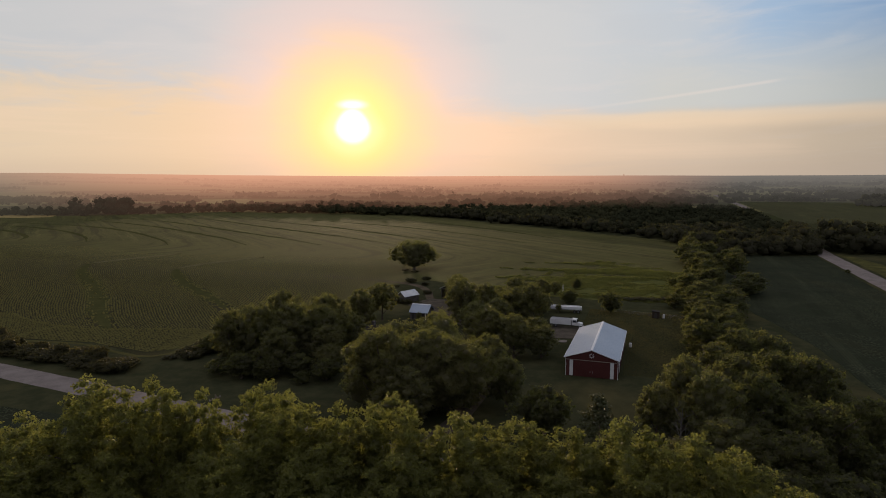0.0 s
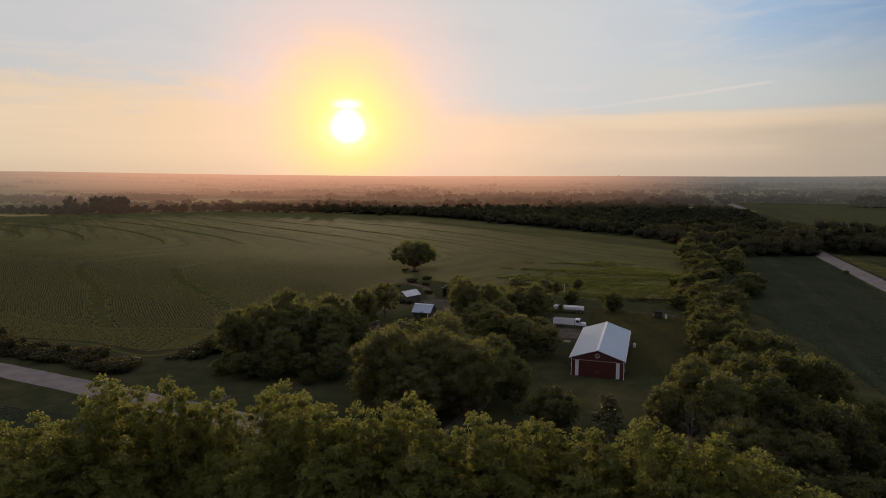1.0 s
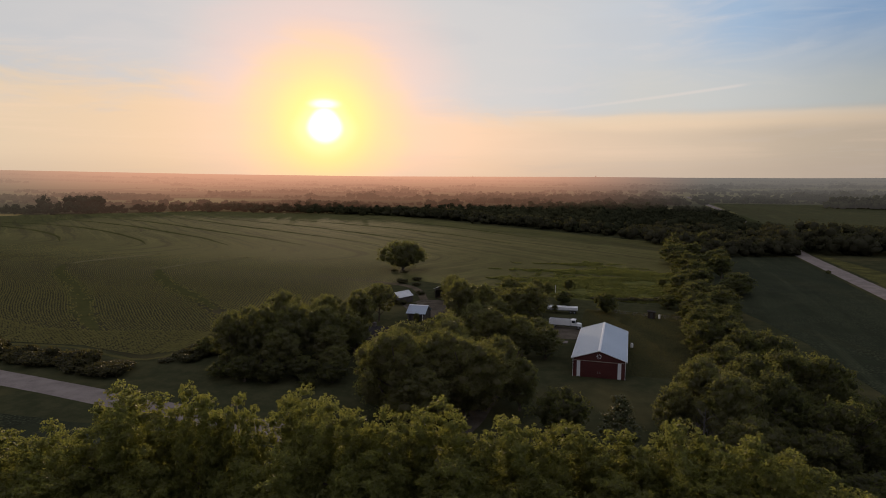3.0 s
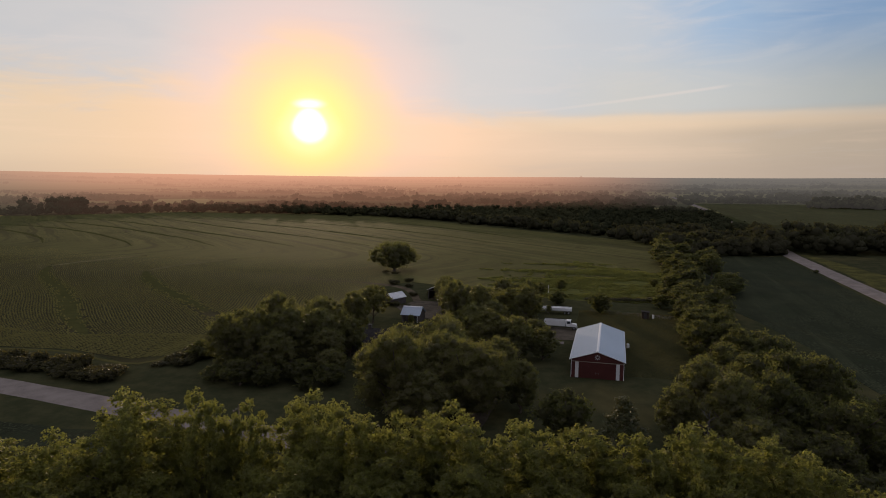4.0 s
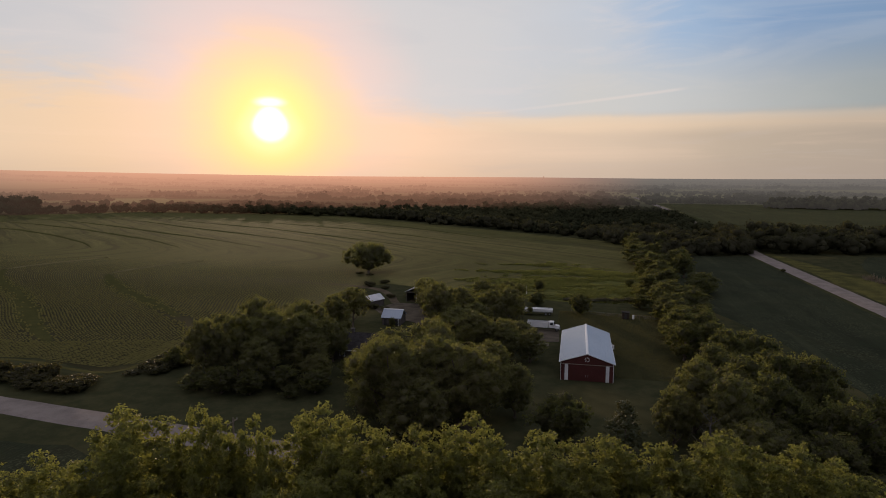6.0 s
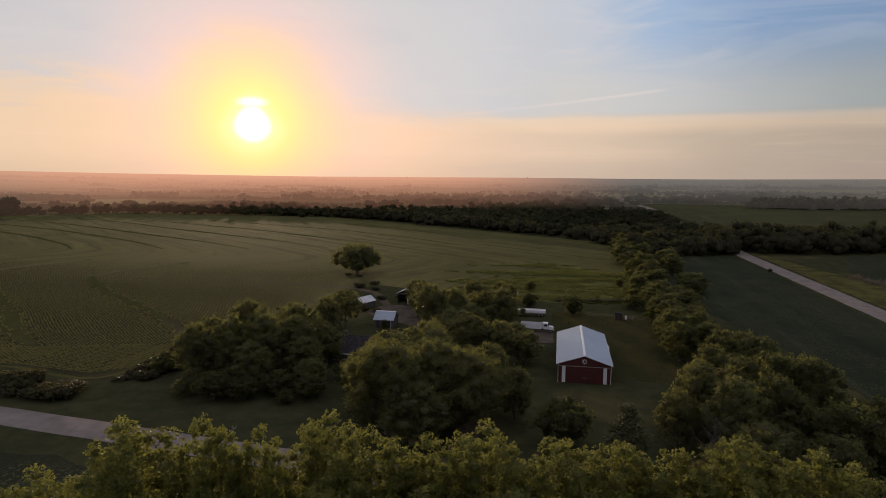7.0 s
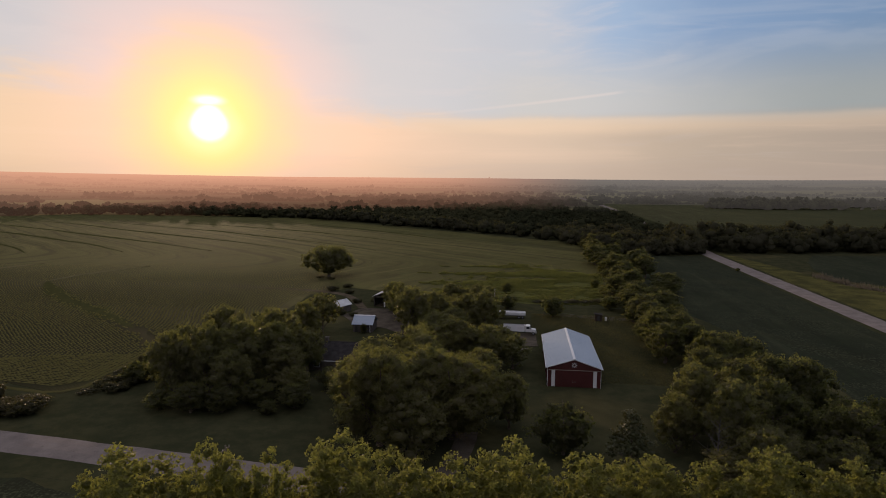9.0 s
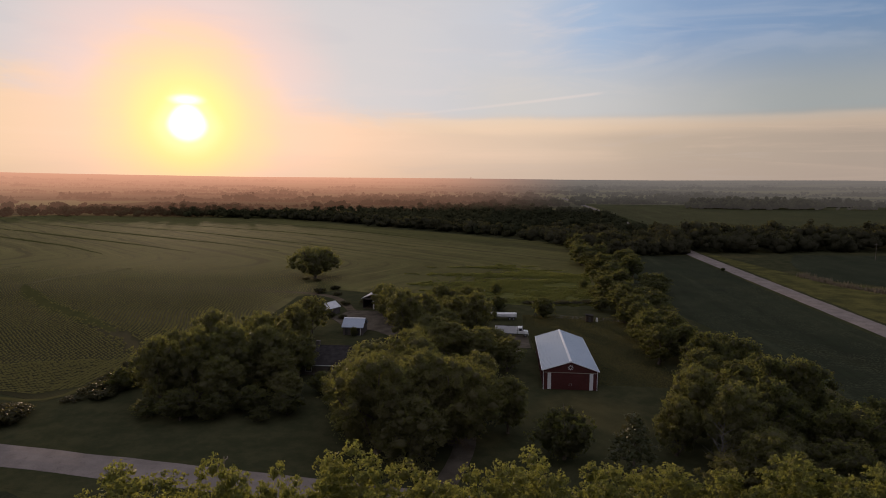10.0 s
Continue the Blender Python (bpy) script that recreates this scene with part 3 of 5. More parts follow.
def plant(kind, x, y, top, radius, turn, label="", group=""):
    """Sets a tree of this kind at a place, with its height and crown radius."""
    e, height, rad, used = kind
    m = pose(x, y, 0, 0, 0, turn)
    size = Vector((radius / rad, radius / rad, top / height))
    if not used:
        e.matrix_basis = m @ Matrix.Diagonal((*size, 1))
        kind[3] = True
    else:
        s = e.scale
        e = copy_thing(e, m @ Matrix.Diagonal((size.x / s.x, size.y / s.y, size.z / s.z, 1)))
    return tagged(e, label, "", group)


# ---- ground ----
from mathutils.geometry import tessellate_polygon as tessellate


def skyline(az):
    """How high the last land stands, by bearing in degrees."""
    return float(np.interp(az, (-180, -75, -53, -38, -23, -3, 6, 14, 27, 60, 180), (40, 72, 70, 48, 33, 32, 28, 28, 38, 44, 40)))


def land(r, az):
    f = max(0.0, (r - 1400.0) / 3300.0)
    roll = noise.noise(Vector((math.sin(radians(az)) * r * 0.0012, math.cos(radians(az)) * r * 0.0012, 3.1)))
    return skyline(az) * f ** 1.6 + roll * 7.0 * min(1.0, f * 2.5) * (1 - f)


def build_ground():
    rings = [0, 150, 300, 620, 900, 1200, 1400, 1600, 1800, 2000, 2200, 2400, 2600, 2800, 3000, 3200, 3400, 3600, 3800, 4000, 4200, 4400, 4600, 4700]
    seg = 240
    near = 3  # rings up to 620 m are the fields round the farm, haze-painted land beyond

    def point(r, k):
        az = 360.0 * k / seg - 180.0
        return (r * math.sin(radians(az)), r * math.cos(radians(az)), land(r, az))

    bm = bmesh.new()
    rows = []
    for r in rings[1:]:
        rows.append([bm.verts.new(point(r, k)) for k in range(seg)])
    mid = bm.verts.new((0, 0, 0))
    for k in range(seg):
        bm.faces.new((mid, rows[0][k - 1], rows[0][k]))
    for i, (a, b) in enumerate(zip(rows, rows[1:])):
        for k in range(seg):
            f = bm.faces.new((a[k - 1], b[k - 1], b[k], a[k]))
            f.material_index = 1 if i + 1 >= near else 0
            f.smooth = True
    bmesh.ops.recalc_face_normals(bm, faces=bm.faces)
    if sum(f.normal.z for f in bm.faces) < 0:
        bmesh.ops.reverse_faces(bm, faces=bm.faces)
    me = bpy.data.meshes.new("ground")
    bm.to_mesh(me)
    bm.free()
    me.materials.append(GRASS)
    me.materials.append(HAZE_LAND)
    tagged(new("ground", me), "open farmland with grass and fields to a hazy horizon", "ground", kind="structure")


build_ground()


def sheet(name, outline, z, mat, label, category, wob=0.0, step=6.0, kind="structure"):
    """A flat piece of land with an uneven edge; it sinks to the ground at its rim."""
    pts = []
    n = len(outline)
    for i in range(n):
        a, b = Vector(outline[i]), Vector(outline[(i + 1) % n])
        k = max(1, int((b - a).length / step))
        for j in range(k):
            p = a.lerp(b, j / k)
            w = Vector((noise.noise((p.x * 0.11, p.y * 0.11, 1.7)), noise.noise((p.x * 0.11, p.y * 0.11, 8.3)))) * wob
            pts.append(p + w)
    bm = bmesh.new()
    up = [bm.verts.new((p.x, p.y, z)) for p in pts]
    lo = [bm.verts.new((p.x, p.y, -0.15)) for p in pts]
    for tri in tessellate([[Vector((p.x, p.y, 0)) for p in pts]]):
        bm.faces.new([up[i] for i in tri])
    for i in range(len(pts)):
        bm.faces.new((lo[i], lo[(i + 1) % len(pts)], up[(i + 1) % len(pts)], up[i]))
    bmesh.ops.recalc_face_normals(bm, faces=bm.faces)
    return tagged(part(name, bm, mat), label, category, kind=kind)


def strip(name, line, width, mat, label, category, z=0.06, crown=0.12, wob=0.3, step=4.0, kind="structure", taper=False):
    """A road or track along a line: crowned, with wandering edges."""
    pts = []
    for a, b in zip(line, line[1:]):
        a, b = Vector(a), Vector(b)
        k = max(1, int((b - a).length / step))
        pts += [a.lerp(b, j / k) for j in range(k)]
    pts.append(Vector(line[-1]))
    for _ in range(3 if len(line) > 2 else 0):
        pts = [pts[0]] + [(pts[i - 1] + pts[i] * 2 + pts[i + 1]) / 4 for i in range(1, len(pts) - 1)] + [pts[-1]]
    bm = bmesh.new()
    rows = []
    for i, p in enumerate(pts):
        d = (pts[min(i + 1, len(pts) - 1)] - pts[max(i - 1, 0)]).normalized()
        s = Vector((d.y, -d.x))
        w0 = width / 2 + wob * noise.noise((p.x * 0.15, p.y * 0.15, 2.0))
        w1 = width / 2 + wob * noise.noise((p.x * 0.15, p.y * 0.15, 9.0))
        if taper:
            q = max(0.05, max(0.0, math.sin(math.pi * i / (len(pts) - 1))) ** 0.6)
            w0, w1 = w0 * q, w1 * q
        row = []
        for u, h in ((-w0 - 0.3, -0.12), (-w0, z), (-w0 * 0.35, z + crown), (w1 * 0.35, z + crown), (w1, z), (w1 + 0.3, -0.12)):
            q = p + s * u
            row.append(bm.verts.new((q.x, q.y, h)))
        rows.append(row)
    for a, b in zip(rows, rows[1:]):
        for k in range(5):
            bm.faces.new((a[k], a[k + 1], b[k + 1], b[k]))
    bmesh.ops.recalc_face_normals(bm, faces=bm.faces)
    if sum(f.normal.z for f in bm.faces) < 0:
        bmesh.ops.reverse_faces(bm, faces=bm.faces)
    return tagged(part(name, bm, mat), label, category, kind=kind)


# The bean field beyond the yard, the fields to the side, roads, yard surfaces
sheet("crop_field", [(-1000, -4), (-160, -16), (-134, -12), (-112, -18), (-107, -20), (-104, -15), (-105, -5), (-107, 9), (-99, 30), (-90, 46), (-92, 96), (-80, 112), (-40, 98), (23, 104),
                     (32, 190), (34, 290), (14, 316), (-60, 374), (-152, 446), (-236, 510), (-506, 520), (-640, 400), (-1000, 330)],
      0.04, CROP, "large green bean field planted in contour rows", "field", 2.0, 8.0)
sheet("side_field", [(46, -40), (58, 0), (54, 42), (44, 82), (40, 130), (44, 240), (95, 248), (95, -40)], 0.04, CROP_RIGHT,
      "dark green young crop between hedgerow and gravel road", "field", 1.0)
sheet("corner_field", [(-400, -64), (-130, -56), (-86, -54), (-62, -60), (-60, -100), (-400, -110)], 0.04, CROP_RIGHT,
      "dark young crop in front of the gravel road", "field", 1.2)
sheet("far_field", [(128, 500), (128, 960), (760, 960), (760, 520), (300, 500)], 0.05, CROP_FAR, "pale green field beyond the woods", "field", 3.0, 14.0)
sheet("backdrop_stubble", [(-900, 395), (-737, 399), (-664, 412), (-640, 384), (-664, 366), (-900, 345)], 0.05, STUBBLE, "strip of ripe yellow crop beside the far hedge", "field", 2.0, 10.0)
sheet("backdrop_meadow", [(-860, 860), (-761, 905), (-640, 770), (-609, 705), (-700, 690), (-800, 760)], 0.06, MEADOW, "pale meadow between far hedges", "field", 6.0, 14.0)
sheet("east_field", [(150, 150), (128, 168), (140, 215), (160, 262), (420, 275), (420, 60), (200, 90)], 0.05, CROP_RIGHT,
      "dark crop field beyond the weedy verge", "field", 2.0)
sheet("verge", [(107.5, 40), (107.5, 262), (112, 262), (126, 172), (150, 140), (190, 80), (190, 30)], 0.03, VERGE, "bright weedy grass verge beside the gravel road", "verge", 1.5)
strip("road_side", [(101.6, -600), (101.4, 60), (101.0, 252), (108, 420), (114, 610), (120, 780), (120, 1300)], 8.6, GRAVEL,
      "pale gravel country road between fields", "road", crown=0.18)
strip("road_front", [(-1000, 53), (-124, -39.1), (-92, -42.6), (-54, -47.0), (0, -52.8), (101, -62)], 6.8, GRAVEL,
      "pale gravel country road past the farmyard", "road", crown=0.18)
strip("verge_front", [(-400, -17.5), (-124, -46.2), (-92, -49.4), (-54, -53.6), (0, -59.5)], 5.0, GRASS, "grassy ditch edge along the gravel road", "verge", 0.02, 0.0, 1.2)
strip("driveway", [(-24, -48), (-21, -34), (-21, -22), (-22, 0), (-26, 20), (-34, 34), (-47, 44), (-56, 62), (-58, 72)], 3.6, YARD_GRAVEL,
      "narrow gravel farm drive through the trees", "driveway", 0.03, 0.03, 0.5)
sheet("yard", [(-62, 50), (-52, 47), (-46, 40), (-42, 46), (-46, 58), (-52, 72), (-66, 74), (-70, 62)], 0.10, YARD_GRAVEL, "worn gravel yard between the sheds", "yard", 1.5, 3.0)
sheet("parking", [(-22, 33), (-14, 31.5), (-7.2, 33), (-7.2, 47), (-15, 47.5), (-22, 44)], 0.08, YARD_GRAVEL, "gravel parking place beside the red barn", "yard", 0.8, 2.0)
sheet("grass_strip", [(-30, 92), (-4, 90), (22, 96), (22, 150), (-6, 140), (-24, 128)], 0.07, STRIP, "strip of taller bright green grass behind the yard", "grass", 2.5, 4.0)
strip("field_margin", [(-160, -17.5), (-134, -13.5), (-112, -19.5), (-106.5, -20.5), (-103.6, -15.5), (-104.4, -5), (-106.2, 9), (-99, 28)], 1.3, BANK, "pale grass margin at the field edge", "verge", 0.07, 0.05, 0.8)
strip("farm_track", [(-66, 74), (-72, 88), (-80, 100), (-94, 104), (-130, 108)], 3.0, DIRT, "dirt farm track into the bean field", "track", 0.06, 0.0, 0.6)


def row_x(c, y):
    """Where the contour row c runs at y."""
    return c + np.where(y < 112, 1.27, 0.62) * (np.sqrt((y - 112) ** 2 + 60.0) - 7.7) + 2.2 * np.sin(y * 0.09 + c * 0.01)


for c, y0 in ((-273.0, -2.0), (-216.0, 36.0)):
    ys = np.arange(y0, 112.0, 7.0)
    # flat dark strip stands for the shaded dip
    strip("terrace_bank", [(float(row_x(c, v)), float(v)) for v in ys], 8.5, TERRACE_DARK, "dark grass band for the shade of a terrace dip curving through the bean field", "bank", 0.05, 0.03, 2.5, taper=True)
    ys = np.arange(106.0, 160.0, 7.0)
    strip("terrace_bank", [(float(row_x(c, v)), float(v)) for v in ys], 3.8, PALE_BANK, "pale grassed terrace line in the bean field", "bank", 0.08, 0.2, 0.8, taper=True)
LINES = ([(-600, 262), (-528, 246), (-492, 234), (-441, 205), (-420, 180)], [(-640, 290), (-572, 279), (-539, 278), (-479, 260), (-429, 237), (-388, 211), (-366, 190)],
         [(-620, 318), (-552, 306), (-504, 302), (-440, 283), (-378, 251), (-320, 214), (-296, 192)], [(-590, 368), (-523, 350), (-462, 329), (-391, 297), (-333, 264), (-290, 241), (-244, 206)],
         [(-560, 398), (-508, 384), (-457, 365), (-379, 325), (-310, 286), (-250, 254), (-196, 220)], [(-510, 432), (-458, 412), (-405, 387), (-337, 345), (-283, 315), (-197, 267), (-150, 236)],
         [(-430, 432), (-376, 406), (-310, 373), (-260, 350), (-209, 317), (-129, 266), (-100, 240)], [(-350, 434), (-316, 420), (-245, 389), (-183, 358), (-120, 316), (-70, 270)],
         [(-220, 440), (-160, 400), (-100, 350), (-50, 300)])
for line in LINES:
    strip("terrace_bank", line, 4.4, TERRACE_DARK, "dark grassed terrace line curving through the bean field", "bank", 0.05, 0.10, 2.2, 8.0, taper=True)


# ---- crop rows that stand close enough to be told apart ----
def crop_rows():
    """Bean rows that follow the contour: clumps of leaves, one behind the other, thinning out with the distance."""
    rng = np.random.default_rng(5)
    X, Y, DX, DY, LEN, W, H = [], [], [], [], [], [], []

    def row(x, y, high, wide):
        if len(x) < 4:
            return
        dx, dy = np.gradient(x), np.gradient(y)
        L = np.hypot(dx, dy)
        n = len(x)
        X.append(x + rng.normal(size=n) * 0.07)
        Y.append(y + rng.normal(size=n) * 0.07)
        DX.append(dx / L)
        DY.append(dy / L)
        LEN.append(np.minimum(L, 1.3) * rng.uniform(0.6, 0.84, n))
        W.append(wide * rng.uniform(0.75, 1.1, n))
        H.append(high * rng.uniform(0.55, 1.3, n))

    for c in np.arange(-500, -60, 1.24):
        deep = np.exp(-(min(abs(c + 273), abs(c + 216)) / 4.5) ** 2)
        y = np.arange(-8.0, 175.0, 1.25)
        x = row_x(c, y)
        ok = (x < np.interp(y, (-20, -15, 10, 40, 96, 112), (-108, -105, -108, -94, -95, -84)) - 1.0) & (x > -430) & (y > 6 + 7 * np.sin(x * 0.05))
        ok &= (y > 106) | (rng.random(len(y)) > deep * 1.15 - 0.1)
        thin = np.clip((165 + 10 * np.sin(x * 0.03) - y) / 115, 0, 1) * np.clip((-80 - x) / 30, 0, 1)
        ok &= thin > 0.03
        x, y, thin = x[ok], y[ok], thin[ok]
        if len(x) > 4:
            low = np.clip((106 - y) / 30, 0, 1) * deep
            row(x, y, -0.07 + 0.32 * thin + 0.30 * low, 0.10 + 0.29 * thin + 0.16 * low)
    for k in range(26):  # headland rows along the near edge
        x = np.arange(-330.0, -105.5, 1.25)
        y = -13.0 + k * 0.95 + 0.06 * (x + 110) * (x < -160) + 1.2 * np.sin(x * 0.06)
        y = y + np.interp(x, (-330, -160, -134, -112, -101), (12.0, -2.0, 2.5, -1.0, 8.0))
        ok = y < 7 + 7 * np.sin(x * 0.05)
        row(x[ok], y[ok], 0.27, 0.36)
    X, Y, DX, DY, LEN, W, H = (np.concatenate(q) for q in (X, Y, DX, DY, LEN, W, H))
    ok = LEN < 2.0
    X, Y, DX, DY, LEN, W, H = (q[ok] for q in (X, Y, DX, DY, LEN, W, H))
    z = np.zeros(len(X))
    a = np.stack([X - DX * LEN, Y - DY * LEN, z], 1)
    b = np.stack([X + DY * W, Y - DX * W, z + 0.06], 1)
    d = np.stack([X + DX * LEN, Y + DY * LEN, z], 1)
    e = np.stack([X - DY * W, Y + DX * W, z + 0.06], 1)
    top = np.stack([X + rng.normal(size=len(X)) * 0.06, Y + rng.normal(size=len(X)) * 0.06, H + 0.08], 1)
    v = np.stack([a, b, d, e, top], 1).reshape(-1, 3)
    i = np.arange(len(X)) * 5
    f = np.concatenate([np.stack([i + p, i + q, i + 4], 1) for p, q in ((0, 1), (1, 2), (2, 3), (3, 0))])
    me = quick_mesh("bean_rows", v, f, BEAN)
    tagged(new("bean_rows", me), "contour rows of low green bean plants", "crop", kind="stuff")


crop_rows()


# ---- buildings ----
def gable(e, x0, x1, y0, y1, eave, ridge, over, wall_mat, roof_mat, along="y", roof_t=0.12, open_front=False, roof_label="", ribs=0.0):
    """Walls and a two-sided roof. along: the way the ridge runs."""
    cx, cy = (x0 + x1) / 2, (y0 + y1) / 2
    turn = Matrix.Identity(4) if along == "y" else pose(cx, cy, 0, 0, 0, 90) @ pose(-cx, -cy, 0)
    if along == "x":
        hx, hy = (y1 - y0) / 2, (x1 - x0) / 2
        x0, x1, y0, y1 = cx - hx, cx + hx, cy - hy, cy + hy
    t = 0.15

    def placed(bm):
        bmesh.ops.recalc_face_normals(bm, faces=bm.faces)
        bmesh.ops.transform(bm, matrix=turn, verts=bm.verts)
        return bm

    run = (x1 - x0) / 2
    slope = (ridge - eave) / (run + over)
    wall_top = eave + slope * over
    part("side_wall", placed(boxed(x0, x0 + t, y0, y1, 0, wall_top - 0.02)), wall_mat, e)
    part("side_wall", placed(boxed(x1 - t, x1, y0, y1, 0, wall_top - 0.02)), wall_mat, e)
    prof = [(x0 + t, 0), (x1 - t, 0), (x1 - t, wall_top - 0.04), (cx, ridge - 0.06), (x0 + t, wall_top - 0.04)]
    if not open_front:
        part("end_wall", placed(prism(bmesh.new(), prof, y0, y0 + t)), wall_mat, e)
    part("end_wall", placed(prism(bmesh.new(), prof, y1 - t, y1)), wall_mat, e)
    for s in (-1, 1):
        ex = cx + s * (run + over)
        bm = prism(bmesh.new(), [(cx, ridge), (ex, eave), (ex, eave + roof_t), (cx, ridge + roof_t)], y0 - over, y1 + over)
        sheet = part("roof_slope", placed(bm), roof_mat, e, roof_label)
        k = int((y1 - y0 + 2 * over) / ribs) if ribs else -1
        for i in range(k + 1):
            yy = y0 - over + (y1 - y0 + 2 * over) * i / k
            rib = [(cx, ridge + roof_t), (ex, eave + roof_t), (ex, eave + roof_t + 0.018), (cx, ridge + roof_t + 0.018)]
            part("rib", placed(prism(bmesh.new(), rib, yy - 0.025, yy + 0.025)), roof_mat, sheet)
    bm = prism(bmesh.new(), [(cx - 0.28, ridge + roof_t - 0.28 * slope + 0.04), (cx, ridge + roof_t + 0.04), (cx + 0.28, ridge + roof_t - 0.28 * slope + 0.04),
                             (cx + 0.28, ridge + roof_t - 0.28 * slope + 0.08), (cx, ridge + roof_t + 0.09), (cx - 0.28, ridge + roof_t - 0.28 * slope + 0.08)], y0 - over, y1 + over)
    part("ridge_cap", placed(bm), WHITE if roof_mat is ROOF_WHITE else roof_mat, e)
    return slope


def red_barn():
    e = base("barn", "long dark red metal barn with white roof and trim", "barn")
    X, Y0, Y1, EAVE, RIDGE, OV = 5.75, 0.45, 28.6, 4.25, 6.28, 0.35
    slope = gable(e, -X, X, Y0, Y1, EAVE, RIDGE, OV, BARN_RED, ROOF_WHITE, ribs=0.9, roof_label="white ribbed metal roof slope")
    f = Y0
    # ribs of the wall sheeting
    for s in (-1, 1):
        for i in range(32):
            y = Y0 + 0.4 + i * 0.87
            part("wall_rib", boxed(*sorted((s * X, s * (X + 0.03))), y, y + 0.05, 0.05, EAVE + 0.05), BARN_RED, e)
    for s in (-1, 1):
        part("corner_trim", boxed(*sorted((s * (X - 0.05), s * (X + 0.05))), f - 0.06, f + 0.12, 0, EAVE + 0.15), WHITE, e, "white corner trim")
        part("corner_trim", boxed(*sorted((s * (X - 0.1), s * (X + 0.06))), Y1 - 0.1, Y1 + 0.06, 0, EAVE + 0.15), WHITE, e, "white corner trim")
        part("white_panel", boxed(*sorted((s * 4.12, s * 4.88)), f - 0.05, f - 0.002, 0.05, 3.72), WHITE, e, "white upright panel beside the door")
        part("eave_trim", boxed(*sorted((s * (X + OV), s * (X + OV + 0.08))), f - OV, Y1 + OV, EAVE - 0.12, EAVE + 0.10), WHITE, e)
        ex = s * (X + OV)
        for yy in (f - OV - 0.05, Y1 + OV + 0.002):
            rake = bmesh.new()
            prism(rake, [(0, RIDGE - 0.04), (ex, EAVE - 0.04), (ex, EAVE + 0.13), (0, RIDGE + 0.13)], yy, yy + 0.048)
            bmesh.ops.recalc_face_normals(rake, faces=rake.faces)
            part("rake_trim", rake, WHITE, e, "white gable edge trim")
        door = part("sliding_door", boxed(*sorted((s * 0.02, s * 3.98)), f - 0.13, f - 0.06, 0.08, 3.72), BARN_RED, e, "dark red sliding door leaf")
        for i in range(5):
            x = s * (0.35 + i * 0.78)
            part("door_rib", boxed(x - 0.02, x + 0.02, f - 0.155, f - 0.13, 0.1, 3.7), BARN_RED, door)
        part("door_handle", boxed(*sorted((s * 0.22, s * 0.28)), f - 0.2, f - 0.132, 1.0, 1.5), STEEL, door)
    part("door_track", boxed(-X + 0.15, X - 0.15, f - 0.2, f - 0.005, 3.76, 3.86), TRACK_METAL, e, "dull metal sliding-door track")
    # painted wheel-like ornament on the gable
    orn = bmesh.new()
    zc, yy = 4.95, f - 0.03
    for i in range(8):
        a = i * math.pi / 4
        c, s_ = math.cos(a), math.sin(a)
        pts = [(0.18, 0), (0.36, 0.06), (0.52, 0.10), (0.60, 0.0), (0.52, -0.10), (0.36, -0.06)]
        vs = [orn.verts.new((r * c - w * s_, yy, zc + r * s_ + w * c)) for r, w in pts]
        fc = orn.faces.new(vs)
        ext = bmesh.ops.extrude_face_region(orn, geom=[fc])
        bmesh.ops.translate(orn, vec=(0, 0.025, 0), verts=[v for v in ext["geom"] if isinstance(v, bmesh.types.BMVert)])
    bmesh.ops.recalc_face_normals(orn, faces=orn.faces)
    part("gable_ornament", orn, WHITE, e, "white eight-petalled ornament")
    # side door and two windows in the long walls
    part("side_door", boxed(X + 0.002, X + 0.06, 6.0, 7.0, 0.05, 2.1), WHITE, e, "white walk-in door")
    for y in (12.0, 20.0):
        w = part("window", boxed(X + 0.002, X + 0.04, y, y + 1.2, 1.3, 2.3), GLASS, e)
        fr = bmesh.new()
        for d in ((X + 0.002, X + 0.07, y - 0.1, y, 1.2, 2.4), (X + 0.002, X + 0.07, y + 1.2, y + 1.3, 1.2, 2.4),
                  (X + 0.002, X + 0.07, y, y + 1.2, 1.2, 1.3), (X + 0.002, X + 0.07, y, y + 1.2, 2.3, 2.4)):
            box(fr, *d)
        part("window_frame", fr, WHITE, w)


def small_shed():
    e = base("garage", "small garage with white metal gable roof", "shed")
    gable(e, -60.6, -54.9, 41.1, 47.2, 2.25, 4.35, 0.35, GREY_BOARD, ROOF_WHITE, along="x", ribs=0.9, roof_label="white metal roof slope")
    # the bay is not cut out; a dark panel paints its shade
    part("garage_door", boxed(-57.9, -55.6, 41.02, 41.09, 0.05, 2.0), DARK, e, "dark panel for the shade of the open garage bay")
    part("door_frame", boxed(-58.04, -57.92, 40.98, 41.09, 0.0, 2.15), GREY_BOARD, e, "grey door post")
    part("door_frame", boxed(-55.58, -55.42, 40.98, 41.09, 0.0, 2.15), WHITE, e, "white door post")
    part("walk_door", boxed(-60.0, -59.2, 41.03, 41.09, 0.05, 2.0), DARK, e, "dark walk-in door")


def field_shed():
    e = base("field_shed", "old shed with pale metal roof near the field", "shed", m=pose(-72.3, 67.5, 0, 0, 0, -26))
    gable(e, -2.2, 2.2, -3.3, 3.3, 2.2, 3.8, 0.25, GREY_BOARD, ROOF_DULL, along="y", ribs=0.9)
    part("shed_door", boxed(-0.9, 0.9, -3.38, -3.31, 0.05, 1.8), DARK, e)


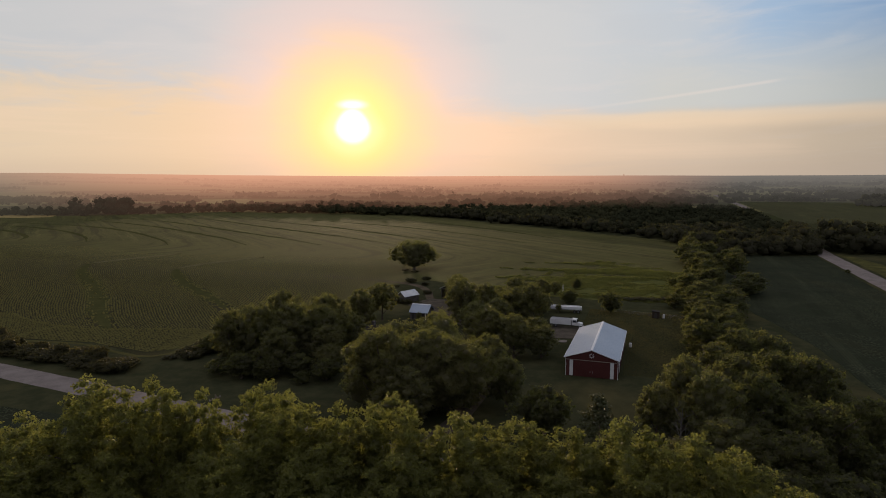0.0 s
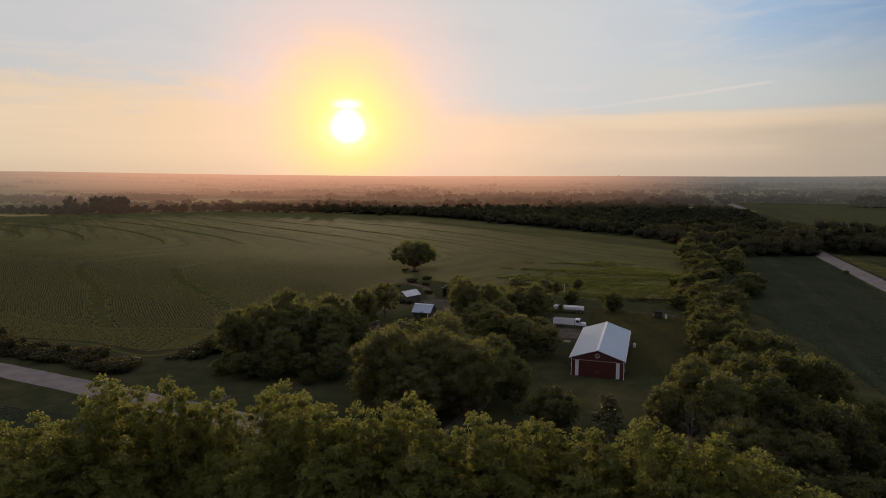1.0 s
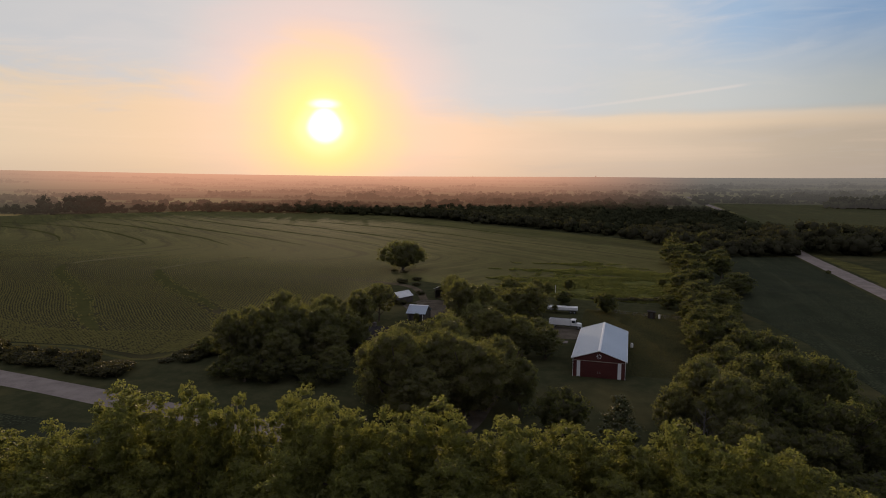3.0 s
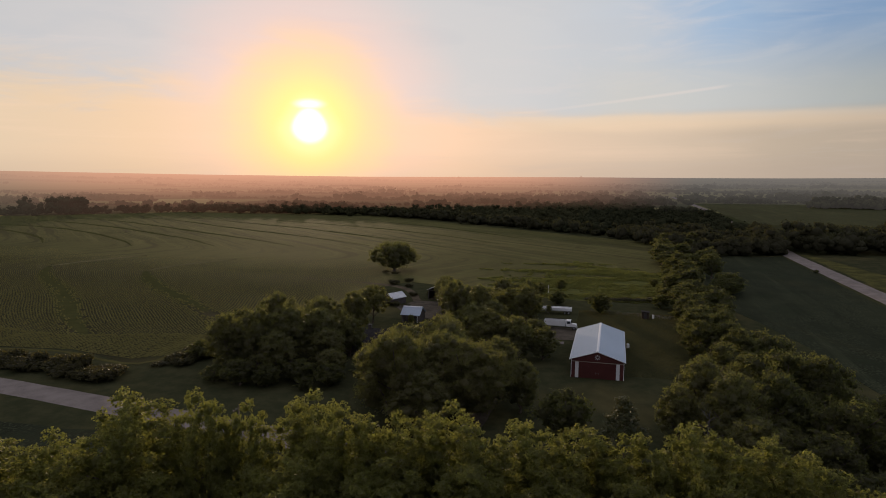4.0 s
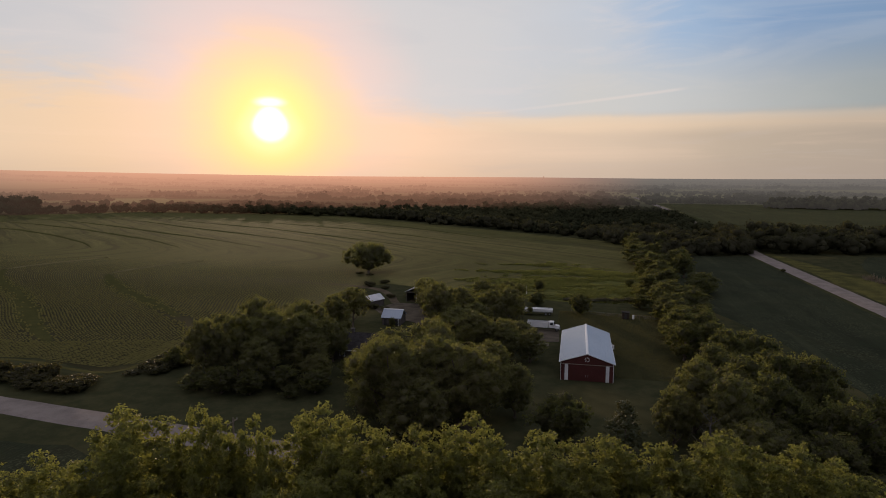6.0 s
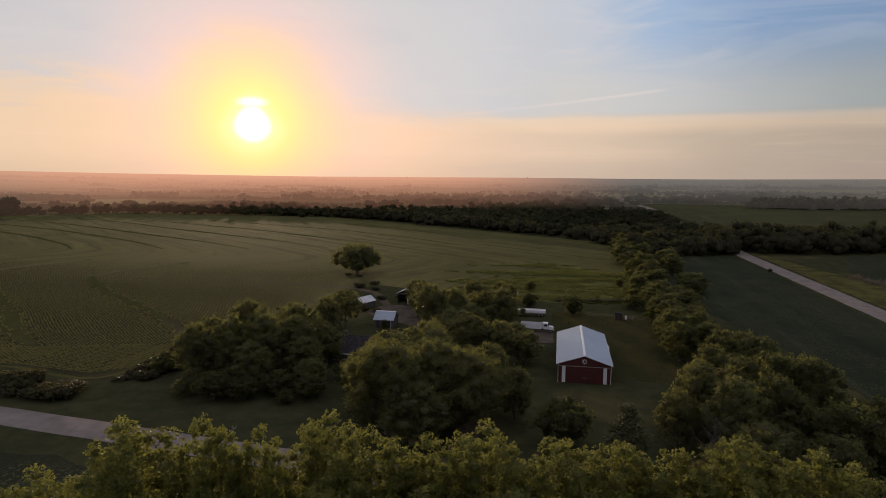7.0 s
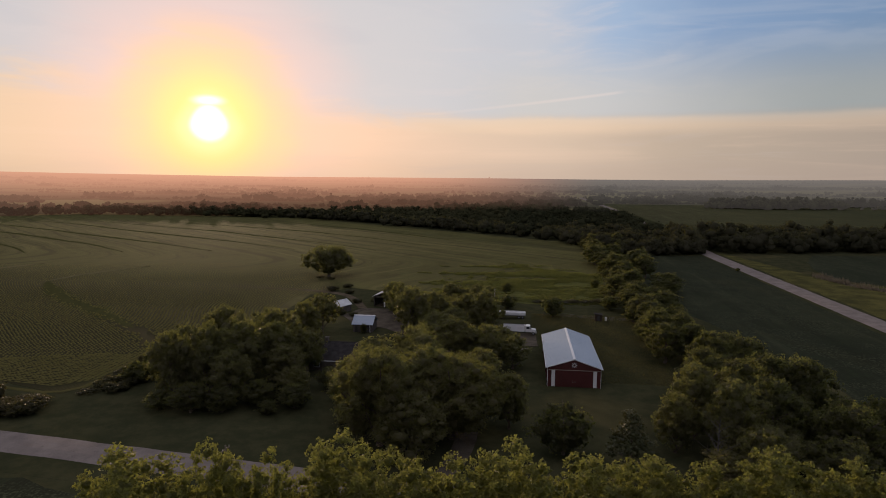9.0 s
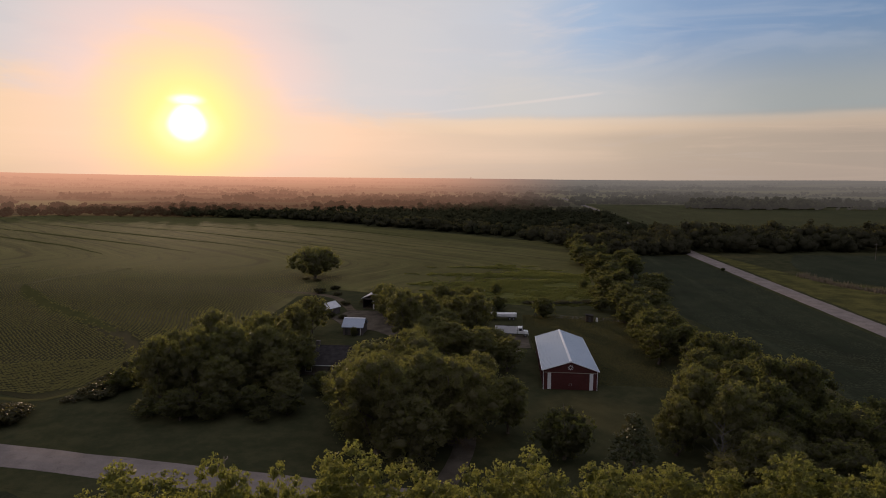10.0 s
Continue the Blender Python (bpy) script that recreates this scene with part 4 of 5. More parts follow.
def machine_shed():
    e = base("machine_shed", "open-fronted machine shed with rusty pale roof", "shed", m=pose(-58.8, 81.5, 0, 0, 0, -6))
    gable(e, -3.6, 3.6, -4.5, 7.0, 3.6, 5.2, 0.4, GREY_BOARD, ROOF_DULL, along="y", open_front=True, ribs=0.9, roof_label="rust-stained metal roof slope")
    for x in (0.35, 3.3):
        part("post", boxed(x - 0.25, x + 0.2, -4.62, -4.4, 0, 3.6), WHITE, e, "white-painted post")
    part("lintel", boxed(-3.45, 3.45, -4.38, -4.25, 3.3, 3.7), GREY_BOARD, e)
    part("inner_floor", boxed(-3.4, 3.4, -4.3, 6.8, 0.02, 0.1), DIRT, e)


def farmhouse():
    e = base("farmhouse", "low farmhouse with dark shingle roof among trees", "house")
    gable(e, -65.5, -50.5, 4.2, 17.0, 2.5, 5.2, 0.5, GREY_BOARD, SHINGLE, along="x", roof_t=0.16, roof_label="dark shingle roof slope")
    part("fascia", boxed(-66.0, -50.0, 3.62, 3.68, 2.38, 2.6), WHITE, e, "white eave board")
    for x in (-63.5, -60.0, -53.5):
        w = part("window", boxed(x, x + 1.3, 4.12, 4.18, 0.9, 2.1), GLASS, e)
        fr = bmesh.new()
        for d in ((x - 0.1, x, 4.1, 4.19, 0.8, 2.2), (x + 1.3, x + 1.4, 4.1, 4.19, 0.8, 2.2), (x, x + 1.3, 4.1, 4.19, 0.8, 0.9), (x, x + 1.3, 4.1, 4.19, 2.1, 2.2)):
            box(fr, *d)
        part("window_frame", fr, WHITE, w)
    part("front_door", boxed(-57.4, -56.4, 4.1, 4.19, 0.1, 2.1), GREY_BOARD, e)
    for x in (-65.0, -61.5, -58.0, -54.5, -51.0):
        part("porch_post", boxed(x - 0.07, x + 0.07, 3.75, 3.89, 0, 2.4), GREY_BOARD, e)
    ch = part("chimney", boxed(-59.2, -58.4, 10.2, 11.0, 4.6, 6.3), GREY_BOARD, e, "brick chimney")
    part("chimney_cap", boxed(-59.3, -58.3, 10.1, 11.1, 6.302, 6.42), GREY_BOARD, ch)


def wheel(e, x, y, r, w=0.28):
    bm = bmesh.new()
    cyl(bm, (x, y - w / 2, r), (x, y + w / 2, r), r, 18)
    t = part("tyre", bm, RUBBER, e)
    bm = bmesh.new()
    cyl(bm, (x, y - w / 2 - 0.02, r), (x, y + w / 2 + 0.02, r), r * 0.55, 14)
    part("rim", bm, STEEL, t)


def grain_truck():
    """White truck with an open grain box; the cab looks along +x."""
    e = base("grain_truck", "white grain truck with open-topped box, parked", "truck", m=pose(-12.6, 45.6, 0.16, 0, 0, -4))
    part("chassis", boxed(-4.6, 4.9, -0.45, 0.45, 0.62, 0.88), DARK, e)
    bm = bmesh.new()
    box(bm, -4.1, 2.2, -1.22, -1.14, 0.95, 2.42)
    box(bm, -4.1, 2.2, 1.14, 1.22, 0.95, 2.42)
    box(bm, -4.1, -4.02, -1.135, 1.135, 0.95, 2.42)
    box(bm, 2.12, 2.2, -1.135, 1.135, 0.95, 2.62)
    g = part("grain_box", bm, WHITE, e, "white steel grain box")
    for i in range(8):
        x = -4.0 + i * 0.85
        part("stake", boxed(x, x + 0.08, -1.28, -1.222, 0.95, 2.4), WHITE, g)
        part("stake", boxed(x, x + 0.08, 1.222, 1.28, 0.95, 2.4), WHITE, g)
    part("top_rail", boxed(-4.12, 2.22, -1.27, -1.12, 2.422, 2.5), WHITE, g)
    part("top_rail", boxed(-4.12, 2.22, 1.12, 1.27, 2.422, 2.5), WHITE, g)
    # added dark block stands for the shaded inside of the box
    part("grain_load", boxed(-4.0, 2.1, -1.13, 1.13, 0.96, 1.45), DARK, g, "dark block for the shade inside the open box")
    part("tarp_roll", cyl(bmesh.new(), (-4.0, 1.2, 2.58), (2.1, 1.2, 2.58), 0.07), DARK, g)
    cab = bmesh.new()
    prism(cab, [(2.4, 0.9), (4.1, 0.9), (4.1, 1.75), (3.75, 2.62), (3.55, 2.72), (2.4, 2.72)], -1.08, 1.08)
    bmesh.ops.recalc_face_normals(cab, faces=cab.faces)
    bmesh.ops.bevel(cab, geom=cab.edges[:], offset=0.07, segments=2, affect="EDGES")
    c = part("cab", cab, WHITE, e, "white cab")
    part("windscreen", prism(bmesh.new(), [(4.105, 1.80), (4.135, 1.80), (3.80, 2.56), (3.77, 2.56)], -0.9, 0.9), GLASS, c)
    for s in (-1, 1):
        part("side_window", boxed(2.75, 3.65, *sorted((s * 1.082, s * 1.1)), 1.78, 2.45), GLASS, c)
        part("mirror", boxed(3.85, 3.95, *sorted((s * 1.15, s * 1.35)), 1.8, 2.3), DARK, c)
    hood = bmesh.new()
    prism(hood, [(4.12, 0.75), (5.35, 0.75), (5.4, 1.45), (5.2, 1.62), (4.12, 1.74)], -0.85, 0.85)
    bmesh.ops.recalc_face_normals(hood, faces=hood.faces)
    bmesh.ops.bevel(hood, geom=hood.edges[:], offset=0.06, segments=2, affect="EDGES")
    part("hood", hood, WHITE, e)
    for s in (-1, 1):
        part("fender", prism(bmesh.new(), [(4.2, 0.9), (5.4, 0.9), (5.25, 1.15), (4.4, 1.15)], *sorted((s * 0.86, s * 1.15))), WHITE, e)
        part("headlight", boxed(5.3, 5.42, *sorted((s * 0.5, s * 0.75)), 0.95, 1.15), GLASS, e)
    part("bumper", boxed(5.42, 5.58, -1.1, 1.1, 0.5, 0.75), STEEL, e)
    for x in (-3.6, -2.4, 4.75):
        for s in (-1, 1):
            wheel(e, x, s * 0.98, 0.5)


def hopper_trailer():
    """Long white trailer beside the truck."""
    e = base("farm_trailer", "long white farm trailer with dark gear on it", "trailer", m=pose(-15.4, 66.5, 0.02, 0, 0, 2))
    part("deck", boxed(-5.6, 5.4, -1.2, 1.2, 1.0, 1.2), STEEL, e)
    bm = bmesh.new()
    prism(bm, [(-5.5, 1.21), (5.3, 1.21), (5.4, 2.15), (-5.6, 2.15)], -1.18, 1.18)
    bmesh.ops.recalc_face_normals(bm, faces=bm.faces)
    bmesh.ops.bevel(bm, geom=bm.edges[:], offset=0.05, segments=1, affect="EDGES")
    b = part("body", bm, WHITE, e, "white trailer body")
    for i in range(13):
        x = -5.3 + i * 0.87
        part("rib", boxed(x, x + 0.07, -1.25, -1.182, 1.25, 2.1), WHITE, b)
    part("tarp_rail", boxed(-5.5, 5.3, -0.12, 0.12, 2.152, 2.26), STEEL, b)
    part("drawbar", boxed(-7.6, -5.602, -0.12, 0.12, 0.85, 1.02), STEEL, e)
    part("jack", boxed(-7.3, -7.15, -0.08, 0.08, 0.0, 0.848), STEEL, e)
    for x in (3.2, 4.4):
        for s in (-1, 1):
            wheel(e, x, s * 0.95, 0.48)


def hunting_hut():
    e = base("hut", "small dark plank hut by the fence", "hut", m=pose(13.2, 67.0, 0))
    part("wall", boxed(-1.1, 1.1, -1.0, 1.0, 0.05, 2.1), PLANK, e)
    part("roof", prism(bmesh.new(), [(-1.3, 2.102), (1.3, 2.102), (1.3, 2.16), (-1.3, 2.36)], -1.2, 1.2), SHINGLE, e)
    part("hut_door", boxed(-0.4, 0.4, -1.05, -1.002, 0.1, 1.8), DARK, e)


def white_barrel(x, y, h, r, group=""):
    e = base("storage_tank", "small white upright storage tank", "tank", group, pose(x, y, 0))
    bm = bmesh.new()
    tube(bm, [(0, 0, 0), (0, 0, h * 0.82), (0, 0, h * 0.94), (0, 0, h)], [r, r, r * 0.7, r * 0.25], 16)
    b = part("body", bm, WHITE, e)
    part("cap", cyl(bmesh.new(), (0, 0, h + 0.002), (0, 0, h + 0.1), r * 0.25, 10), DARK, b)


def utility_pole(x, y, h, turn):
    e = base("utility_pole", "weathered wooden utility pole with crossarm", "pole", "utility poles", pose(x, y, 0, 0, 0, turn))
    part("pole", tube(bmesh.new(), [(0, 0, -0.2), (0, 0, h)], [0.15, 0.10], 8), POLE_WOOD, e)
    arm = part("crossarm", boxed(-1.1, 1.1, 0.12, 0.22, h - 0.7, h - 0.57), POLE_WOOD, e)
    for u in (-1.0, -0.4, 0.4, 1.0):
        part("insulator", cyl(bmesh.new(), (u, 0.17, h - 0.568), (u, 0.17, h - 0.42), 0.045, 8), STEEL, arm)


def fence(name, line, label, h=1.2, gap=3.0):
    e = base(name, label, "fence")
    posts = []
    for a, b in zip(line, line[1:]):
        a, b = Vector(a), Vector(b)
        k = max(1, int((b - a).length / gap))
        posts += [a.lerp(b, j / k) for j in range(k)]
    posts.append(Vector(line[-1]))
    first = None
    for p in posts:
        if first is None:
            ob = part("post", tube(bmesh.new(), [(0, 0, -0.2), (0, 0, h)], [0.07, 0.06], 6), POLE_WOOD, e)
            first = ob.data
        else:
            ob = part("post", first, None, e)
        ob.location = (p.x, p.y, 0)
    for z in (0.4, 0.75, 1.1):
        bm = bmesh.new()
        for a, b in zip(posts, posts[1:]):
            cyl(bm, (a.x, a.y, z), (b.x, b.y, z), 0.012, 4)
        part("wire", bm, STEEL, e)


red_barn()
small_shed()
field_shed()
machine_shed()
farmhouse()
grain_truck()
hopper_trailer()
hunting_hut()
white_barrel(7.2, 29.0, 1.25, 0.36)
white_barrel(15.6, 67.2, 1.3, 0.35)
utility_pole(-46.2, -68.4, 14.3, 84)
utility_pole(108.5, -4, 9.0, 0)
utility_pole(198.6, 244.4, 9.5, 0)
e = base("marker_post", "pale wooden post at the edge of the field", "post", m=pose(-21.4, 102.4, 0))
part("post", tube(bmesh.new(), [(0, 0, -0.2), (0, 0, 2.9)], [0.12, 0.10], 8), WHITE, e)
part("cap", cyl(bmesh.new(), (0, 0, 2.902), (0, 0, 2.98), 0.14, 8), STEEL, e)
fence("yard_fence", [(-4, 72), (8, 69), (24, 66), (30, 62)], "wire fence on wooden posts behind the barn")
part("concrete_pad", boxed(-13.2, -9.6, 28.2, 30.4, -0.05, 0.12), GRAVEL)
tagged(bpy.data.objects["concrete_pad"], "small pale concrete pad in the grass", "pad", kind="structure")


# ---- trees ----
TALL = [tree_kind("tree", 11 + i, 22.0, 5.0, 4.0, 0, 29500, 0.25, LEAF, "tall leafy cottonwood with bright leaf edges", 0.42, 9, each=13, stems=17, tuft=0.27) for i in range(4)]
BROAD = [tree_kind("tree", 31 + i, 14.0, 6.0, 0.4, 64, 9500, 0.34, LEAF_DARK, "broad leafy tree with dense crown", 0.4, 7, 0.225, each=7) for i in range(4)]
SHADED_TREE = [tree_kind("tree", 131 + i, 13.0, 5.2, 0.4, 60, 7200, 0.36, LEAF_SHADED, "broad-crowned tree in the wood with shade put into its leaf colour", 0.4, 7, 0.235, each=7) for i in range(4)]
GRAND = [tree_kind("tree", 91 + i, 16.0, 8.5, 0.4, 110, 32000, 0.31, LEAF_DARK, "large spreading tree with glowing leaf edges", 0.55, 9, 0.18, each=7) for i in range(3)]
BUSHY = [tree_kind("tree", 51 + i, 8.0, 4.0, 0.1, 40, 2600, 0.42, LEAF_SHADED, "low bushy tree in the hedgerow", 0.2, 4, 0.28, each=6) for i in range(3)]
SCRUB = [tree_kind("tree", 61 + i, 4.0, 3.2, 0.05, 22, 620, 0.46, LEAF_SCRUB, "low dark scrub along the field edge", 0.1, 3, 0.34, each=4) for i in range(3)]
SPARSE = tree_kind("tree", 81, 9.0, 4.0, 1.6, 44, 3600, 0.34, LEAF_DARK, "thin-crowned tree with bare lower trunk", 0.22, 7, 0.22, each=5)
LONE = tree_kind("tree", 205, 13.6, 10.4, 0.9, 60, 17000, 0.36, LEAF_DARK, "wide ragged old oak at the edge of the bean field", 0.6, 11, 0.20, each=9)
CEDAR = tree_kind("cedar", 71, 10.0, 2.8, 0.4, 46, 2600, 0.32, NEEDLE, "dark pointed cedar on the lawn", 0.2, 3, 0.26, taper=0.85)

rnd = random.Random(3)


def any_of(kinds):
    """One of these kinds; each is used at least once before any is drawn by chance."""
    pick = rnd.randrange(len(kinds))
    return next((k for k in kinds if not k[3]), kinds[pick])


FRONT = [(-56, -95, 19.5, 5), (-50, -94, 20.5, 4.2), (-43.2, -91, 24.6, 5.2), (-37.2, -88.3, 24, 3.2), (-33.6, -86.2, 22.4, 2.8), (-28.5, -81.5, 22.3, 4.4),
         (-22.3, -85.6, 22.9, 4.4), (-17.5, -84, 21.8, 3.8), (-12.5, -82, 22.7, 4.6), (-6, -79.5, 20.9, 4.4), (0.2, -77, 20, 4.4), (5.8, -77.5, 19.6, 4.0),
         (11.5, -77.6, 21.4, 4.6), (17, -78.2, 21, 4.4), (21.5, -77.5, 19.8, 4.3), (26.5, -79.5, 17.6, 3.6), (-46, -97.5, 19, 5), (-38, -95, 18.5, 4.2), (-31, -90, 17.5, 4.0),
         (-25.5, -91.5, 19.5, 4.6), (-17.5, -89.5, 19.5, 4.6), (-9.5, -87, 19, 4.6), (-2, -83.5, 17.8, 4.6), (6, -83.5, 17.5, 4.4), (14, -83.8, 18.5, 4.6),
         (20.5, -82.5, 16.5, 4.4), (-63, -97, 17, 5)]
for x, y, top, r in FRONT:
    plant(any_of(TALL), x, y, top, r * 1.16, rnd.uniform(0, 360), group="trees along the road")

YARD = [(-83, -17.5, 14.2, 5.2), (-76.5, -15.5, 15.8, 5.0), (-79.5, 0.5, 16.5, 6.4), (-69.5, 5.5, 14.5, 5.6), (-72, -8, 15, 6.2), (-66, -3.5, 13.5, 5.8), (-86, -7, 13, 5.0),
        (-68, 21.5, 13.2, 5.0), (-75, 11, 13, 5.5), (-40.5, -14, 13.8, 6.2), (-34, -8, 14.8, 6.6), (-35.5, -34.5, 17.2, 8.4), (-23.5, -30, 15.8, 8.8), (-31.5, -15.5, 15.4, 8.2), (-28.5, -28, 16.2, 8.6), (-41, -27, 12.5, 6.0), (-29, -40, 12, 6.5),
        (-19.5, -17, 13.0, 5.4), (-13.7, -24.5, 10.9, 4.0), (-42.5, -24, 13.5, 5.5), (-20, 9.5, 11.5, 5.2), (-17, 22.5, 8.2, 4.6), (-13.5, 12, 8.6, 4.2), (-27.5, 12, 12, 5.5), (-33, 22, 11.5, 5.5),
        (-42, 37.5, 15, 5.8), (-37, 46, 12.5, 5), (-33, 57, 9.2, 4.4), (-27.5, 50, 11.2, 4.8), (-22, 44.5, 13.6, 5.3), (-30, 33, 10.5, 5), (-22, 60, 7.5, 3.6), (-49, 56, 12.6, 5.0), (-27, 88, 7.5, 3.8), (-36, 84, 8.5, 4.4), (-23.5, 96, 5.5, 2.8), (-54.2, 70.5, 10.4, 4.8), (-50, 64, 7.5, 3.4),
        (-70, -18, 11, 5), (-62, -9, 10, 5), (-58, -15, 7, 4), (-61, 2, 11, 4.5),  (-45, 68, 7.5, 3.6), (-40, 76, 6, 3.2)]
for x, y, top, r in YARD:
    plant(any_of(GRAND if r > 7.5 else BROAD), x, y, top, r, rnd.uniform(0, 360), group="farmyard trees")
for x, y, top, r in ((-4.6, -34, 9.4, 5.0), (-1.2, 70.6, 7.2, 4.0), (-17, 109, 4.8, 2.4), (-15.8, 80.5, 5.2, 3.4), (19, 84, 5.2, 3.6), (24, 66, 6, 3.4), (-65, -19, 3.4, 2.4), (-52, -8, 5.0, 3.4),
                     (-47, -14, 6.5, 4.0), (-57, 39.6, 3.0, 1.2), (-60, -24, 3.0, 2.2), (-10, -60, 9, 4.5), (-2, -58, 8, 4), (4, -61, 8, 4), (-17, -62, 7, 3.6), (12, -58, 9, 4.2), (-82, -24, 4, 3.2), (-75, -25, 6, 4), (-69, -24, 5, 3.6), (-63, -20, 5.5, 3.8), (-56, -20, 5, 3.6), (-96, -10, 5, 3.4), (-99, 2, 4, 3), (-94, 8, 6, 4), (-88, 10, 7, 4.4), (-84, 18, 7, 4.4), (-77, 24, 7, 4)):
    plant(any_of(BUSHY), x, y, top, r, rnd.uniform(0, 360), "dark bushy tree on the farmyard lawn", "yard bushes")
plant(LONE, -98.2, 138.6, 14.6, 12.2, 70, group="farmyard trees")
plant(SPARSE, -68.6, 37, 12.0, 5.4, 40, group="farmyard trees")
plant(SPARSE, -31, 84, 6.5, 2.6, 140, group="farmyard trees")
plant(SPARSE, -17.2, 64.2, 3.2, 1.1, 200, "small thin tree beside the trailer", "farmyard trees")
for x, y, top, r in ((-66, 61, 1.6, 1.8), (-70.5, 62.5, 2.0, 2.2), (-74, 63, 1.8, 2.0), (-76, 76, 2.0, 2.4), (-79, 70, 2.4, 2.4), (-70, 82, 1.8, 2.2), (-64, 86, 1.6, 2.4), (-53, 86, 2.2, 2.6), (-86, 104, 2.2, 3.0), 
                     (-82, 112, 1.8, 2.6), (-78, 100, 1.5, 2.2), (-5, 92.6, 1.1, 2.8), (-1, 93.4, 1.3, 3.0), (4, 93.6, 1.0, 3.0), (8, 94.5, 1.4, 3.0),
                     (12.5, 95, 1.2, 3.0), (17, 96.2, 1.6, 3.0), (21, 96.5, 2.4, 2.4), (-62, 90, 1.4, 2.0), (-95, 131, 1.0, 2.4), (-101, 134, 1.0, 2.2), (-87, 92, 1.2, 1.5), (-86, 80, 1.3, 1.5), (-86, 70, 1.5, 1.6), (-46, 88, 2.0, 2.6), (-41, 92, 1.6, 2.4), (-34, 94, 1.8, 2.2)):
    plant(any_of(SCRUB), x, y, top, r, rnd.uniform(0, 360), "low dark scrub and weeds around the yard", "yard scrub")
plant(CEDAR, 5.2, -39.4, 10.4, 3.5, 20)

# wood beside the barn, running out as a hedgerow to the far wood
WOOD = [(30, 8.5, 12.2, 4.6), (37, 2.3, 12.8, 4.6), (35.5, -12.5, 13.3, 5), (40.5, -17, 13.6, 5), (38, -37, 13, 5.4), (18.5, -24.5, 14.1, 5.2), (22.5, -32.7, 14.2, 5.4),
        (14.2, -30.5, 10.4, 4.0), (27, -19, 13.6, 5.5), (25, -6, 12, 5), (30, -28, 13.2, 5.6), (33, -45, 12.5, 5.5), (24.5, -43, 12.5, 5.4), (28, -56, 12, 5.5), (37, -55, 12, 5.5),
        (45, -46, 11.5, 5), (46, -29, 11, 4.8), (44, -62, 11.5, 5.5), (33, -66, 11.5, 5.5), (52, -55, 10.5, 5), (24, 22, 10.6, 4.8), (24, 33, 11.6, 4.6), (31, 24, 10.4, 5), (36, 14, 10.6, 4.6),
        (31, 38, 10, 5), (27, 47, 9.6, 4.6), (33, 52, 9, 4.4), (27, 60, 8.8, 4.2), (23.5, 44, 7.6, 3.4), (18, -44, 9, 4.5), (50, -68, 11, 5.5), (58, -64, 10, 5), (41, -5, 9.5, 4.4)]
WOOD += [(x, y, rnd.uniform(6.5, 9.5), rnd.uniform(3.4, 4.6)) for x, y in ((31, 1), (44, -12), (36, -24), (42, -38), (40, -28), (29, -36), (27, -50), (38, -48), (22, -38), (33, 16), (42, -55), (30, -62), (36, -6), (48, -38), (22.5, -14), (39, 8), (34, 30), (47, -20), (40, -72), (28, -72), (54, -72))]
for x, y, top, r in WOOD:
    # trees that look sunlit get lighter leaves, the others the shade-darkened copy
    plant(any_of(BROAD if x < 26 and -45 < y < -15 else SHADED_TREE), x, y, top - 3.0 * min(1.0, max(0.0, (-36 - y) / 10)), r, rnd.uniform(0, 360), group="trees of the side wood")
y = 66.0
while y < 300:
    f = (y - 66) / 234
    for k in range(rnd.choice((1, 2, 2, 3))):
        tall = rnd.random() < 0.5
        plant(any_of(SHADED_TREE if tall else BUSHY), 26 + 8 * f + k * rnd.uniform(4, 10) + rnd.uniform(-3.5, 3.5), y + rnd.uniform(-4, 4), rnd.uniform(7.0, 12.4) if tall else rnd.uniform(2.5, 6.5),
              rnd.uniform(3.4, 7.0) if tall else rnd.uniform(2.4, 4.8), rnd.uniform(0, 360), "rounded leafy tree in the hedgerow", "hedgerow trees")
    y += rnd.uniform(5.0, 12.5)


def thicket(name, spots, label):
    """Scrub that grows into one mass: many small bushes in one mesh."""
    crowns = [next(c.data for c in k[0].children if c.name.startswith("crown")) for k in SCRUB]
    masters = [np.array([v.co[:] for v in me.vertices]) for me in crowns]
    faces = [np.array([p.vertices[:] for p in me.polygons]) for me in crowns]
    vs, fs, n = [], [], 0
    for x, y, top, r in spots:
        k = rnd.randrange(len(SCRUB))
        a = rnd.uniform(0, 6.283)
        p = masters[k] * np.array([r / SCRUB[k][2], r / SCRUB[k][2], top / SCRUB[k][1]])
        vs.append(np.stack([p[:, 0] * math.cos(a) - p[:, 1] * math.sin(a) + x, p[:, 0] * math.sin(a) + p[:, 1] * math.cos(a) + y, p[:, 2]], 1))
        fs.append(faces[k] + n)
        n += len(p)
    return tagged(new(name, quick_mesh(name, np.concatenate(vs), np.concatenate(fs), LEAF_SCRUB)), label, "scrub", kind="stuff")


slope = []
for i in range(64):  # low growth on the slope up the side of the yard
    y = -17 + 46 * i / 63
    x = float(np.interp(y, (-17, -5, 9, 30), (-102.5, -102.5, -104, -96)))
    slope.append((x + rnd.choice((0.6, 1.8, 3.5, 6.0, 8.0)) + rnd.uniform(-0.6, 0.6), y + rnd.uniform(-1, 1), rnd.uniform(0.9, 2.2), rnd.uniform(1.8, 3.2)))
thicket("slope_scrub", slope, "low dark scrub on the slope below the bean field")
band = []
